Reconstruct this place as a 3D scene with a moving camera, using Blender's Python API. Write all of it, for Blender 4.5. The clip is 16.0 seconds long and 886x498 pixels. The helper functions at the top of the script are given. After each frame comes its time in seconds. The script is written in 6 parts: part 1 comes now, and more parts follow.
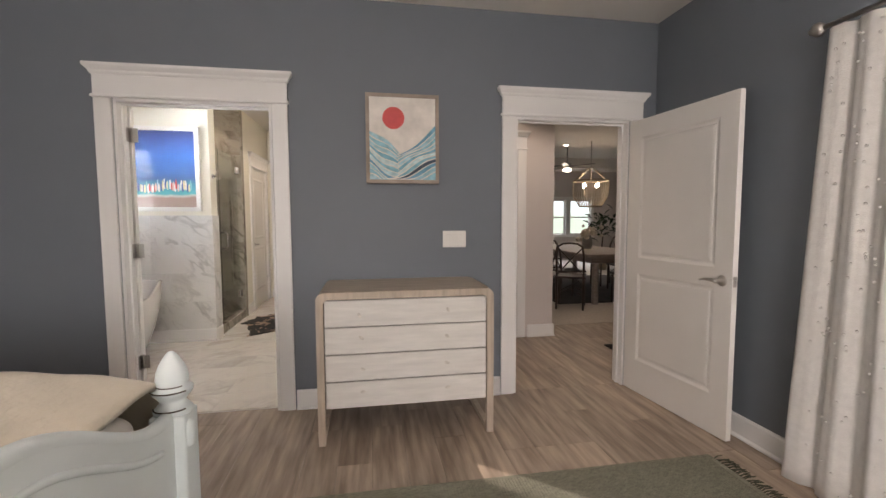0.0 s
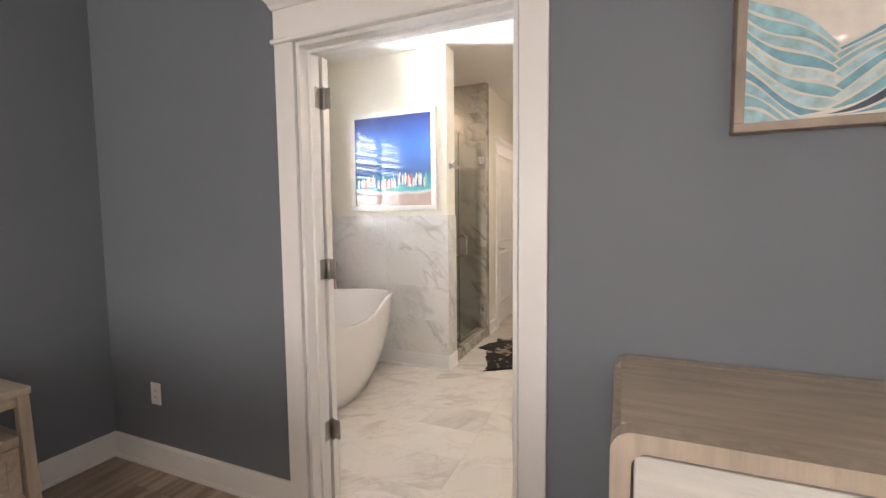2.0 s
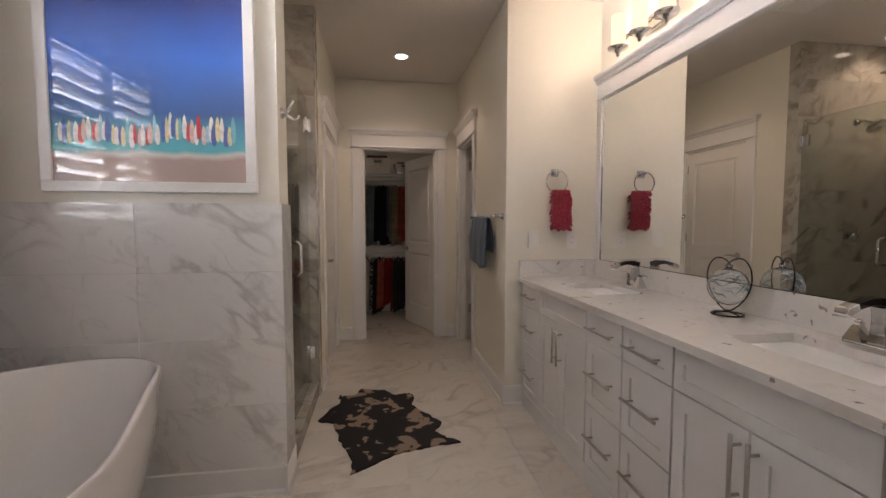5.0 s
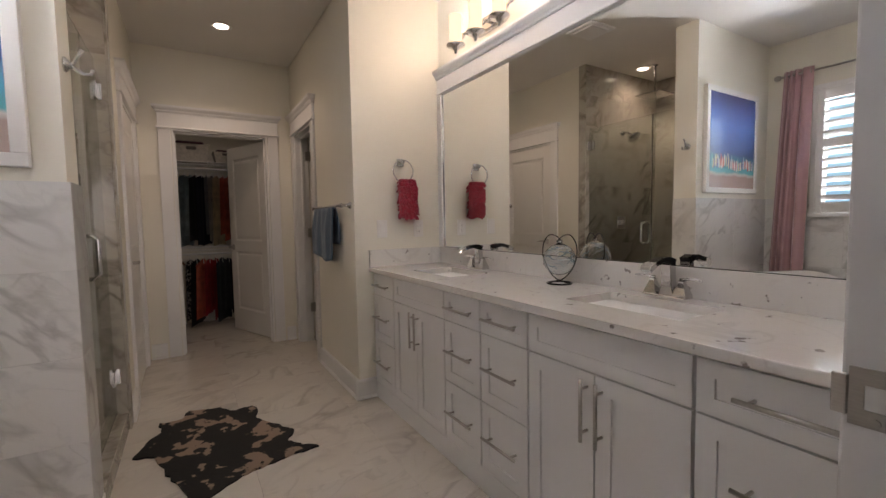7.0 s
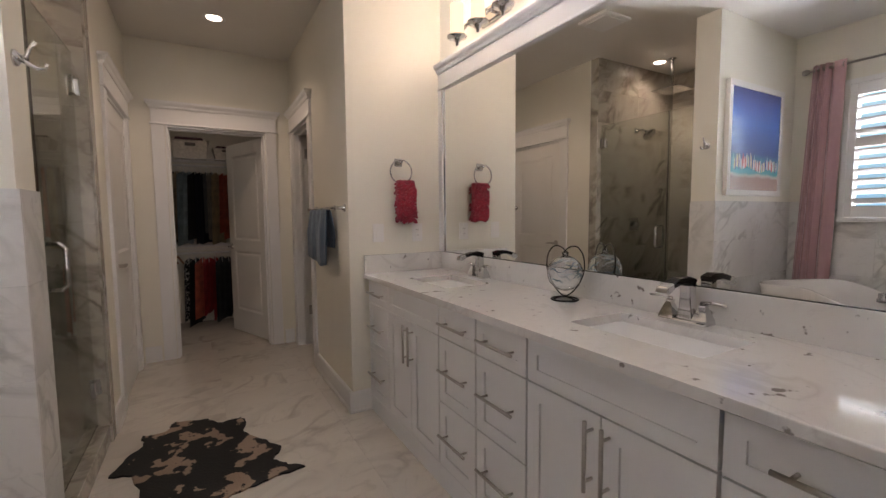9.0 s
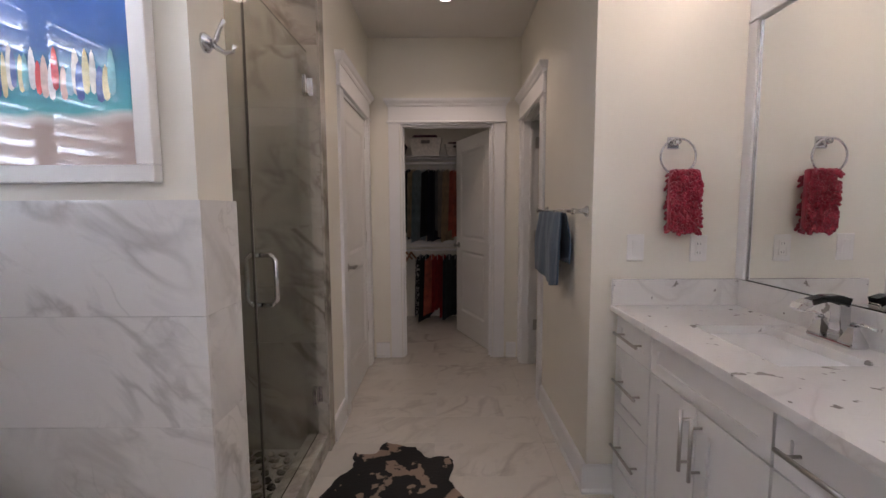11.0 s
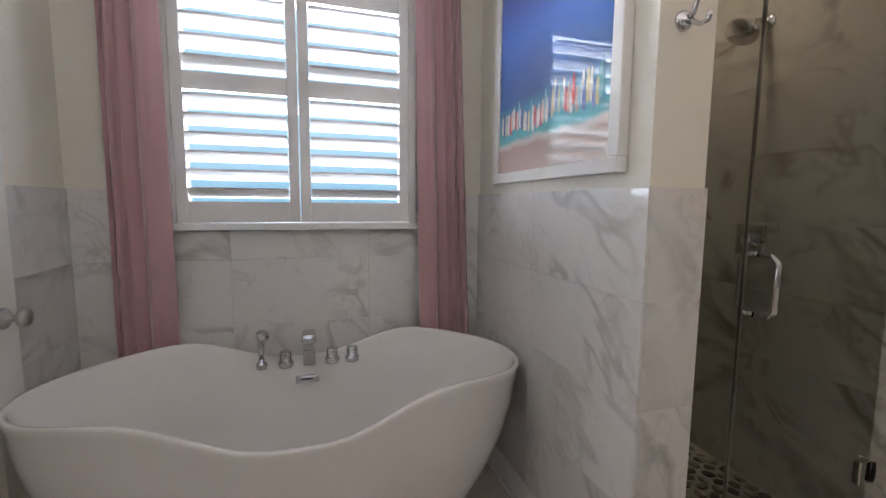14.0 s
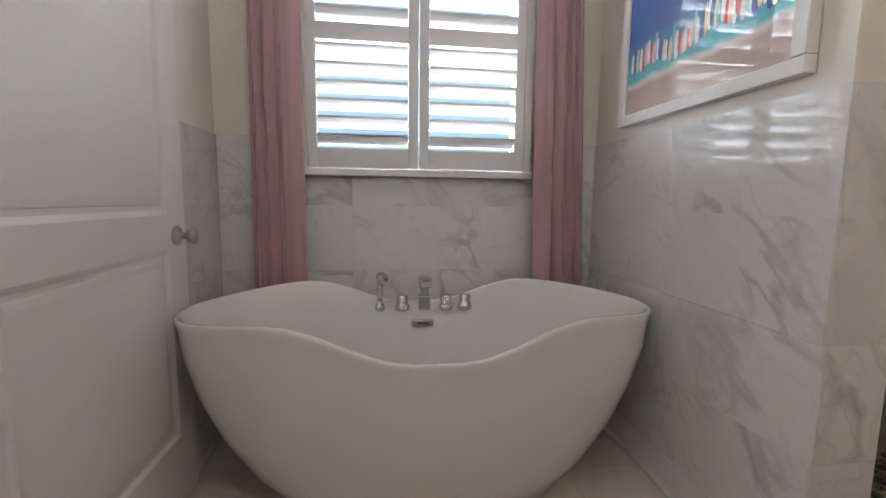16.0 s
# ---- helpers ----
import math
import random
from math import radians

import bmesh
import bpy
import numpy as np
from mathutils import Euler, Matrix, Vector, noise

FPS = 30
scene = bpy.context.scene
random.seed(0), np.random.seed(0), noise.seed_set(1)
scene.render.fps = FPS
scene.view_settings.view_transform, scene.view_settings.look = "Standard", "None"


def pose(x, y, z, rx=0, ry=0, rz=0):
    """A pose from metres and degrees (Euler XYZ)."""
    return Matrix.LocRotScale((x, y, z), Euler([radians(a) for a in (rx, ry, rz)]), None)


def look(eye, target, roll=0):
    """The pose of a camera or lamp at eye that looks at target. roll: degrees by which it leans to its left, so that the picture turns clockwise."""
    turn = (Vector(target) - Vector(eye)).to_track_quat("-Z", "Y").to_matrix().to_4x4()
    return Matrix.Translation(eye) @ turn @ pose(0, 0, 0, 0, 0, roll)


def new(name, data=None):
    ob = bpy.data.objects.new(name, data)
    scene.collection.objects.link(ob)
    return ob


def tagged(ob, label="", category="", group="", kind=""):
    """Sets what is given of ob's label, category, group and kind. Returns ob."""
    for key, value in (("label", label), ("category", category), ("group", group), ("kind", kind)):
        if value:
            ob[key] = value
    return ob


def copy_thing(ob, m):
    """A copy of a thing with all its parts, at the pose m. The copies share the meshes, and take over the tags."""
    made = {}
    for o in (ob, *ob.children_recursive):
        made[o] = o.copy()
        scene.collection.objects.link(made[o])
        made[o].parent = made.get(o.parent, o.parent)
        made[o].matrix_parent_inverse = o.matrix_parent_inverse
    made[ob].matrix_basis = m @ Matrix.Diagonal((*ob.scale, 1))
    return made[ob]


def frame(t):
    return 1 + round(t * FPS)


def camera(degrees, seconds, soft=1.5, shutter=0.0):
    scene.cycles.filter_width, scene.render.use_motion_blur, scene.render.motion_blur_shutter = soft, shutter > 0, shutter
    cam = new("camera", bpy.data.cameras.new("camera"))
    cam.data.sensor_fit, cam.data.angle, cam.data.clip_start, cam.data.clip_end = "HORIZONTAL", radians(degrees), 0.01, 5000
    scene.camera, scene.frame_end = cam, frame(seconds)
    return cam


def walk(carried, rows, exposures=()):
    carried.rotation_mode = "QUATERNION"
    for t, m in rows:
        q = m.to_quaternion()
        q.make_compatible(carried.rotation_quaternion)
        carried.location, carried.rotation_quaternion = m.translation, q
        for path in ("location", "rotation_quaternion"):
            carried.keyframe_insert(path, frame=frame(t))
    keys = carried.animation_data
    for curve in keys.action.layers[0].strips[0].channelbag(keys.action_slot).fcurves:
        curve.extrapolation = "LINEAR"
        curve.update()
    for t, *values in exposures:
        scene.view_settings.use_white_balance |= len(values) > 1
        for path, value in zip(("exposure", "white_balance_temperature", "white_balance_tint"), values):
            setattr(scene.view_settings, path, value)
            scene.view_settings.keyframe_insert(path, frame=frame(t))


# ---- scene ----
cam = camera(92.1, 16.0)
PATH = [
    (0, (0.169, -0.022, 1.296), (0.503, 1.945, 1.155), -0.2),
    (0.5, (0.122, 0.31, 1.314), (0.047, 2.303, 1.167), -0.2),
    (1, (0.059, 0.691, 1.324), (-0.32, 2.649, 1.174), -0.3),
    (1.5, (-0.031, 1.103, 1.328), (-0.632, 3.005, 1.179), -0.3),
    (2, (-0.126, 1.51, 1.316), (-0.896, 3.35, 1.171), -0.6),
    (2.5, (-0.29, 1.812, 1.294), (-1.115, 3.628, 1.157), -0.6),
    (3, (-0.472, 2.064, 1.302), (-1.303, 3.879, 1.169), -0.4),
    (3.5, (-0.648, 2.314, 1.314), (-1.429, 4.15, 1.176), 0.1),
    (4, (-0.845, 2.505, 1.283), (-1.367, 4.431, 1.152), 0.4),
    (4.5, (-0.988, 2.67, 1.248), (-1.147, 4.66, 1.127), 0.3),
    (5, (-1.041, 2.841, 1.253), (-0.749, 4.816, 1.131), 0.0),
    (5.2, (-1.073, 2.885, 1.253), (-0.606, 4.825, 1.129), -0.3),
    (7.5, (-1.141, 2.948, 1.175), (-0.104, 4.653, 1.041), -0.9),
    (8, (-1.125, 2.98, 1.194), (-0.079, 4.678, 1.054), -0.8),
    (10.3, (-0.851, 3.383, 1.289), (-0.303, 5.299, 1.112), -0.1),
    (10.5, (-0.857, 3.484, 1.295), (-0.435, 5.431, 1.115), -0.1),
    (11, (-0.848, 3.748, 1.312), (-0.857, 5.74, 1.127), -0.3),
    (11.5, (-0.885, 3.993, 1.313), (-1.303, 5.94, 1.124), -0.2),
    (12, (-0.92, 4.16, 1.33), (-1.683, 5.999, 1.141), -0.2),
    (12.5, (-0.864, 4.254, 1.318), (-2.038, 5.861, 1.12), -0.0),
    (13, (-0.749, 4.205, 1.31), (-2.313, 5.434, 1.103), 0.3),
    (13.5, (-0.63, 4.086, 1.295), (-2.426, 4.943, 1.096), 0.4),
    (14, (-0.573, 4.022, 1.292), (-2.476, 4.601, 1.081), 0.5),
    (14.5, (-0.589, 3.966, 1.236), (-2.535, 4.373, 1.017), 0.6),
    (15, (-0.601, 3.905, 1.174), (-2.567, 4.203, 0.952), 0.7),
    (15.5, (-0.607, 3.856, 1.101), (-2.578, 4.132, 0.901), 1.3),
    (16, (-0.622, 3.816, 1.067), (-2.59, 4.084, 0.837), 0.7),
]
walk(cam, [(t, look(eye, target, roll)) for t, eye, target, roll in PATH],
     exposures=[(0, 0.2, 7000, 18), (0.5, 0.7, 6950, 18), (2.5, 0.5, 7350, 19), (3.5, 0.22, 8100, 24), (4, -0.2, 8200, 27), (5, -0.62, 7200, 25), (8, -0.70, 7100, 23), (10.5, -0.58, 6750, 26), (11.5, -0.46, 6250, 26), (12.3, -0.40, 6550, 26), (13.4, -0.64, 6450, 20), (14.5, -0.62, 6650, 19), (16, -0.6, 6800, 20)])

# ---------------------------------------------------------------- world and light
world = bpy.data.worlds.new("sky")
scene.world = world
world.use_nodes = True
wn = world.node_tree.nodes
sky = wn.new("ShaderNodeTexSky")
sky.sky_type, sky.sun_disc = "NISHITA", False
sky.sun_elevation, sky.sun_rotation = radians(43), radians(125)
wn["Background"].inputs["Strength"].default_value = 0.15
world.node_tree.links.new(sky.outputs[0], wn["Background"].inputs["Color"])

sun = new("sun", bpy.data.lights.new("sun", "SUN"))
sun.data.energy, sun.data.angle, sun.data.color = 2.5, radians(0.6), (1.0, 0.94, 0.85)
sun.matrix_world = look((10, -5.7, 11.5), (0.7, 2.1, 0))


def area(name, eye, target, sx, sy, watts, colour):
    d = bpy.data.lights.new(name, "AREA")
    d.shape, d.size, d.size_y, d.energy, d.color = "RECTANGLE", sx, sy, watts, colour
    ob = new(name, d)
    ob.matrix_world = look(eye, target)
    return ob


def bulb(name, p, watts, colour, r=0.03):
    d = bpy.data.lights.new(name, "POINT")
    d.energy, d.color, d.shadow_soft_size = watts, colour, r
    ob = new(name, d)
    ob.location = p
    return ob


def spot(name, p, watts, colour, deg=130):
    d = bpy.data.lights.new(name, "SPOT")
    d.energy, d.color, d.shadow_soft_size, d.spot_size, d.spot_blend = watts, colour, 0.06, radians(deg), 0.6
    ob = new(name, d)
    ob.matrix_world = look(p, (p[0], p[1], p[2] - 1))
    return ob


WARM, DAY, NEUTRAL = (1.0, 0.84, 0.66), (0.80, 0.91, 1.0), (1.0, 0.97, 0.93)
area("window_daylight", (2.33, 0.75, 1.45), (0, 0.75, 1.2), 1.3, 1.5, 46, NEUTRAL)
# fill through the south window, unseen and added to brighten the bedroom
area("window_daylight", (-0.6, -3.02, 1.5), (-0.3, 0, 1.2), 1.8, 1.4, 70, NEUTRAL)
# unseen area lamps outside the tub window, added for sky and ground light
area("window_daylight", (-4.2, 3.97, 3.6), (-2.7, 3.97, 1.7), 2.6, 1.8, 300, DAY)
area("window_daylight", (-4.7, 3.97, 0.5), (-2.7, 3.97, 1.75), 1.9, 0.8, 1550, DAY)
# added off to one side, out of sight, to brighten the partition wall
area("window_daylight", (-4.6, 1.6, 2.3), (-2.6, 4.0, 1.7), 1.6, 2.0, 420, DAY)
# the -1.55 lamp is an unseen mate, added to light the left floor
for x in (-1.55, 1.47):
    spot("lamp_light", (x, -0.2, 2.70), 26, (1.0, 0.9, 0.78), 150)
spot("lamp_light", (-0.838, 6.76, 2.70), 21, WARM)
spot("lamp_light", (-2.12, 5.77, 2.70), 34, WARM)
spot("lamp_light", (-0.95, 8.15, 2.70), 1.9, WARM)
# two hall lights are known; the others are added to brighten hall and dining
for p in ((4.0, 8.49), (2.9, 5.6), (6.2, 7.2), (1.6, 3.7)):
    spot("lamp_light", (*p, 2.70), 26, (1.0, 0.86, 0.7))
for y in (5.20, 4.99, 4.775):
    bulb("lamp_light", (0.33, y, 2.36), 5.2, WARM)
area("window_daylight", (6.2, 13.4, 2.6), (6.0, 10, 0.6), 2.2, 1.4, 160, DAY)
bulb("lamp_light", (4.28, 7.5, 1.9), 6, WARM)


# ---------------------------------------------------------------- materials
def mat(name, col, rough=0.5, metal=0.0, var=0.05, scale=6.0, bump=0.0, bscale=120.0, stretch=(1, 1, 1), rand=0.0,
        coat=0.0, trans=0.0, ior=1.45, sheen=0.0, rvar=0.0, col2=None):
    m = bpy.data.materials.new(name)
    m.use_nodes = True
    nt = m.node_tree
    n, l = nt.nodes, nt.links
    b = n["Principled BSDF"]
    b.inputs["Roughness"].default_value, b.inputs["Metallic"].default_value = rough, metal
    b.inputs["Coat Weight"].default_value, b.inputs["Transmission Weight"].default_value = coat, trans
    b.inputs["IOR"].default_value, b.inputs["Sheen Weight"].default_value = ior, sheen
    tc, mp = n.new("ShaderNodeTexCoord"), n.new("ShaderNodeMapping")
    mp.inputs["Scale"].default_value = stretch
    l.new(tc.outputs["Object"], mp.inputs["Vector"])
    vec = mp.outputs["Vector"]
    if rand:
        oi, sc = n.new("ShaderNodeObjectInfo"), n.new("ShaderNodeVectorMath")
        sc.operation = "ADD"
        mu = n.new("ShaderNodeMath")
        mu.operation, mu.inputs[1].default_value = "MULTIPLY", 37.0
        l.new(oi.outputs["Random"], mu.inputs[0])
        l.new(vec, sc.inputs[0])
        l.new(mu.outputs[0], sc.inputs[1])
        vec = sc.outputs[0]
    nz = n.new("ShaderNodeTexNoise")
    nz.inputs["Scale"].default_value, nz.inputs["Detail"].default_value = scale, 6
    l.new(vec, nz.inputs["Vector"])
    rp = n.new("ShaderNodeValToRGB")
    lo = [c * (1 - var) for c in col]
    hi = [min(1, c * (1 + var)) for c in (col2 or col)]
    rp.color_ramp.elements[0].position, rp.color_ramp.elements[1].position = 0.3, 0.7
    rp.color_ramp.elements[0].color, rp.color_ramp.elements[1].color = (*lo, 1), (*hi, 1)
    l.new(nz.outputs["Fac"], rp.inputs["Fac"])
    out = rp.outputs["Color"]
    if rand:
        hs, mr = n.new("ShaderNodeHueSaturation"), n.new("ShaderNodeMapRange")
        mr.inputs["To Min"].default_value, mr.inputs["To Max"].default_value = 1 - rand, 1 + rand
        l.new(oi.outputs["Random"], mr.inputs["Value"])
        l.new(mr.outputs[0], hs.inputs["Value"])
        l.new(out, hs.inputs["Color"])
        out = hs.outputs["Color"]
    l.new(out, b.inputs["Base Color"])
    if rvar:
        r2 = n.new("ShaderNodeMapRange")
        r2.inputs["To Min"].default_value, r2.inputs["To Max"].default_value = rough - rvar, rough + rvar
        l.new(nz.outputs["Fac"], r2.inputs["Value"])
        l.new(r2.outputs[0], b.inputs["Roughness"])
    if bump:
        n2, bp = n.new("ShaderNodeTexNoise"), n.new("ShaderNodeBump")
        n2.inputs["Scale"].default_value, n2.inputs["Detail"].default_value = bscale, 3
        bp.inputs["Strength"].default_value, bp.inputs["Distance"].default_value = bump, 0.004
        l.new(vec, n2.inputs["Vector"])
        l.new(n2.outputs["Fac"], bp.inputs["Height"])
        l.new(bp.outputs[0], b.inputs["Normal"])
    return m


def marble(name, base=(0.80, 0.785, 0.76), vein=(0.42, 0.40, 0.385), rough=0.12, vscale=1.6, width=0.10, amount=0.55, brown=0.0,
           coat=0.2):
    m = mat(name, base, rough, var=0.03, scale=3.0, rand=0.025, coat=coat)
    n, l = m.node_tree.nodes, m.node_tree.links
    b = n["Principled BSDF"]
    src = b.inputs["Base Color"].links[0].from_socket
    vec = n["Noise Texture"].inputs["Vector"].links[0].from_socket
    col = src
    for k, (s, w, a) in enumerate(((vscale, width, amount), (vscale * 2.7, width * 0.7, amount * 0.5))):
        mp = n.new("ShaderNodeMapping")
        mp.vector_type = "TEXTURE"
        mp.inputs["Rotation"].default_value = (0.3 * k, radians(35.3), radians(45 - 12 * k))
        mp.inputs["Scale"].default_value = (2.4, 0.8, 0.8)
        nz = n.new("ShaderNodeTexNoise")
        nz.inputs["Scale"].default_value, nz.inputs["Detail"].default_value = s, 5
        nz.inputs["Distortion"].default_value = 0.9
        ab, su, mr = n.new("ShaderNodeMath"), n.new("ShaderNodeMath"), n.new("ShaderNodeMapRange")
        su.operation, su.inputs[1].default_value = "SUBTRACT", 0.5
        ab.operation = "ABSOLUTE"
        mr.inputs["From Min"].default_value, mr.inputs["From Max"].default_value = 0.0, w
        mr.inputs["To Min"].default_value, mr.inputs["To Max"].default_value = a, 0.0
        mask = n.new("ShaderNodeTexNoise")
        mask.inputs["Scale"].default_value = s * 0.8
        mk, mm = n.new("ShaderNodeMapRange"), n.new("ShaderNodeMath")
        mk.inputs["From Min"].default_value, mk.inputs["From Max"].default_value = 0.42, 0.65
        mm.operation = "MULTIPLY"
        mx = n.new("ShaderNodeMixRGB")
        mx.inputs["Color2"].default_value = (*vein, 1)
        l.new(vec, mp.inputs["Vector"])
        l.new(mp.outputs[0], nz.inputs["Vector"])
        l.new(mp.outputs[0], mask.inputs["Vector"])
        l.new(nz.outputs["Fac"], su.inputs[0])
        l.new(su.outputs[0], ab.inputs[0])
        l.new(ab.outputs[0], mr.inputs["Value"])
        l.new(mask.outputs["Fac"], mk.inputs["Value"])
        l.new(mr.outputs[0], mm.inputs[0])
        l.new(mk.outputs[0], mm.inputs[1])
        l.new(mm.outputs[0], mx.inputs["Fac"])
        l.new(col, mx.inputs["Color1"])
        col = mx.outputs["Color"]
    if brown:
        sp_, st, mx = n.new("ShaderNodeTexNoise"), n.new("ShaderNodeMapRange"), n.new("ShaderNodeMixRGB")
        sp_.inputs["Scale"].default_value, sp_.inputs["Detail"].default_value = 21.0, 3
        st.inputs["From Min"].default_value, st.inputs["From Max"].default_value, st.inputs["To Max"].default_value = 0.675, 0.715, brown
        mx.inputs["Color2"].default_value = (0.12, 0.09, 0.075, 1)
        l.new(vec, sp_.inputs["Vector"]), l.new(sp_.outputs["Fac"], st.inputs["Value"]), l.new(st.outputs[0], mx.inputs["Fac"])
        l.new(col, mx.inputs["Color1"])
        col = mx.outputs["Color"]
    l.new(col, b.inputs["Base Color"])
    return m


def glow(name, col, strength):
    m = bpy.data.materials.new(name)
    m.use_nodes = True
    b = m.node_tree.nodes["Principled BSDF"]
    b.inputs["Base Color"].default_value = (0.0, 0.0, 0.0, 1)
    b.inputs["Specular IOR Level"].default_value = 0.0
    b.inputs["Emission Color"].default_value, b.inputs["Emission Strength"].default_value = (*col, 1), strength
    return m


BLUEWALL = mat("slate_blue_wall_paint", (0.165, 0.185, 0.215), 0.55, var=0.03, scale=1.5, bump=0.08, bscale=260)
CREAM = mat("cream_wall_paint", (0.80, 0.765, 0.675), 0.5, var=0.02, scale=1.5, bump=0.06, bscale=260)
HALLW = mat("pale_greige_wall_paint", (0.62, 0.57, 0.55), 0.55, var=0.02, scale=1.5, bump=0.06, bscale=260)
CEIL = mat("white_ceiling_paint", (0.76, 0.73, 0.69), 0.7, var=0.02, scale=2, bump=0.08, bscale=200)
TRIM = mat("white_trim_paint", (0.80, 0.79, 0.78), 0.32, var=0.02, scale=3, bump=0.03, bscale=60)
DOORP = mat("white_door_paint", (0.80, 0.78, 0.75), 0.3, var=0.02, scale=3, bump=0.04, bscale=90)
CABP = mat("white_cabinet_paint", (0.82, 0.82, 0.82), 0.3, var=0.015, scale=3, bump=0.02, bscale=60)
# dark fill: painted shade for slots and drawer gaps, also the shower door seal
GAPSHADE_SEAL = mat("gap_shade_and_seal", (0.12, 0.11, 0.10), 0.7)
PLANK = mat("grey_brown_oak_plank", (0.27, 0.205, 0.16), 0.42, var=0.24, scale=4.0, bump=0.08, bscale=40, stretch=(6, 0.55, 1), rand=0.13, rvar=0.08,
            col2=(0.39, 0.31, 0.245))
SUBFLOOR = mat("plank_joint", (0.09, 0.07, 0.055), 0.7)
FLOORTILE = marble("polished_marble_floor_tile", (0.66, 0.61, 0.545), (0.33, 0.285, 0.25), 0.10, 1.9, 0.06, 0.5)
WALLTILE = marble("polished_marble_wall_tile", (0.77, 0.757, 0.738), (0.31, 0.295, 0.28), 0.06, 2.6, 0.05, 0.52)
SHOWTILE = marble("grey_marble_shower_tile", (0.47, 0.435, 0.375), (0.17, 0.15, 0.125), 0.14, 2.4, 0.07, 0.9)
GROUT = mat("pale_grout", (0.56, 0.53, 0.49), 0.8, var=0.05, scale=30)
COUNTER = marble("white_quartzite_counter", (0.78, 0.76, 0.735), (0.40, 0.36, 0.34), 0.06, 3.2, 0.03, 0.25, brown=0.75)
CHROME = mat("polished_chrome", (0.64, 0.64, 0.65), 0.06, 1.0, var=0.02)
NICKEL = mat("brushed_nickel", (0.48, 0.455, 0.43), 0.28, 1.0, var=0.06, scale=40, stretch=(1, 1, 12))
# near-black base colour; on the spout arm it paints in a dark reflection
DARKENEDCHROME = mat("darkened_polished_chrome", (0.055, 0.055, 0.06), 0.10, 1.0, var=0.05)
BLACKMET = mat("black_iron", (0.02, 0.02, 0.02), 0.45, 0.6)
PORC = mat("white_porcelain", (0.82, 0.815, 0.80), 0.08, var=0.01, coat=0.5)
ACRYL = mat("white_acrylic_tub", (0.80, 0.775, 0.75), 0.16, var=0.01, coat=0.4)
GLASS = mat("clear_shower_glass", (0.90, 0.95, 0.93), 0.0, var=0.0, trans=1.0, ior=1.15)
GLASSB = mat("clear_blown_glass", (0.95, 0.98, 1.0), 0.0, var=0.0, trans=1.0, ior=1.45)
PANE = mat("window_glass", (0.95, 0.98, 1.0), 0.02, var=0.0, trans=1.0, ior=1.05)
MIRROR = mat("mirror_silver", (0.90, 0.91, 0.90), 0.005, 1.0, var=0.0)
OAKPALE = mat("limed_oak", (0.47, 0.395, 0.32), 0.5, var=0.16, scale=4, stretch=(1.2, 9, 9), bump=0.15, bscale=50)
OAKPALEV = mat("limed_oak_upright", (0.47, 0.395, 0.32), 0.5, var=0.16, scale=4, stretch=(9, 9, 1.0), bump=0.15, bscale=50)
WASHED = mat("distressed_white_paint", (0.68, 0.66, 0.63), 0.55, var=0.09, scale=5, stretch=(1, 6, 7), bump=0.3, bscale=35, rand=0.03)
KNOT = mat("bare_wood_knot", (0.60, 0.565, 0.52), 0.6, var=0.3, scale=40)
BEDP = mat("chalky_white_bed_paint", (0.75, 0.825, 0.835), 0.45, var=0.05, scale=4, bump=0.12, bscale=30)
WEAR = mat("dark_rubbed_edge", (0.06, 0.045, 0.035), 0.7, var=0.3, scale=60)
BLANKET = mat("cream_knit_blanket", (0.68, 0.61, 0.50), 0.95, var=0.10, scale=5, bump=1.0, bscale=55, sheen=0.3)
SHEER = mat("white_sheer_curtain", (0.78, 0.76, 0.74), 0.9, var=0.05, scale=30, bump=0.3, bscale=150, sheen=0.2)
PINK = mat("dusty_pink_curtain", (0.48, 0.285, 0.30), 0.34, var=0.03, scale=3, bump=0.1, bscale=300, sheen=0.5)
RUGG = mat("grey_green_woven_rug", (0.24, 0.235, 0.185), 0.95, var=0.3, scale=45, bump=1.0, bscale=120, stretch=(1, 4, 1))
CARPET = mat("pale_carpet", (0.52, 0.47, 0.42), 0.95, var=0.08, scale=25, bump=0.5, bscale=200)
REDT = mat("crimson_chenille", (0.30, 0.010, 0.032), 0.9, var=0.3, scale=40, sheen=0.4)
BLUET = mat("steel_blue_towel", (0.042, 0.082, 0.14), 0.95, var=0.15, scale=60, bump=0.6, bscale=400, sheen=0.3)
PLASTIC = mat("white_plastic_plate", (0.82, 0.80, 0.77), 0.3, var=0.01)
WOODFR = mat("weathered_wood_picture_frame", (0.36, 0.29, 0.24), 0.55, var=0.2, scale=8, bump=0.2, bscale=60)
WHITEFR = mat("white_picture_frame", (0.80, 0.78, 0.75), 0.3, var=0.02)
DARKWOOD = mat("dark_stained_wood", (0.05, 0.032, 0.024), 0.4, var=0.3, scale=8, stretch=(6, 6, 1))
GREYWOOD = mat("greyed_table_wood", (0.30, 0.26, 0.235), 0.5, var=0.2, scale=6, stretch=(1, 8, 8))
BEAD = mat("pale_wood_beads", (0.36, 0.30, 0.22), 0.6, var=0.25, scale=80)
LEAF = mat("dark_green_leaf", (0.02, 0.04, 0.018), 0.5, var=0.3)
OUTG = mat("lawn", (0.07, 0.10, 0.035), 0.95, var=0.4, scale=0.6)
SHADE = glow("lit_glass_shade", (1.0, 0.80, 0.55), 2.3)
LENSG = glow("lit_lamp_lens", (1.0, 0.90, 0.74), 14.0)


# ---------------------------------------------------------------- mesh helpers
WORLDM = {}


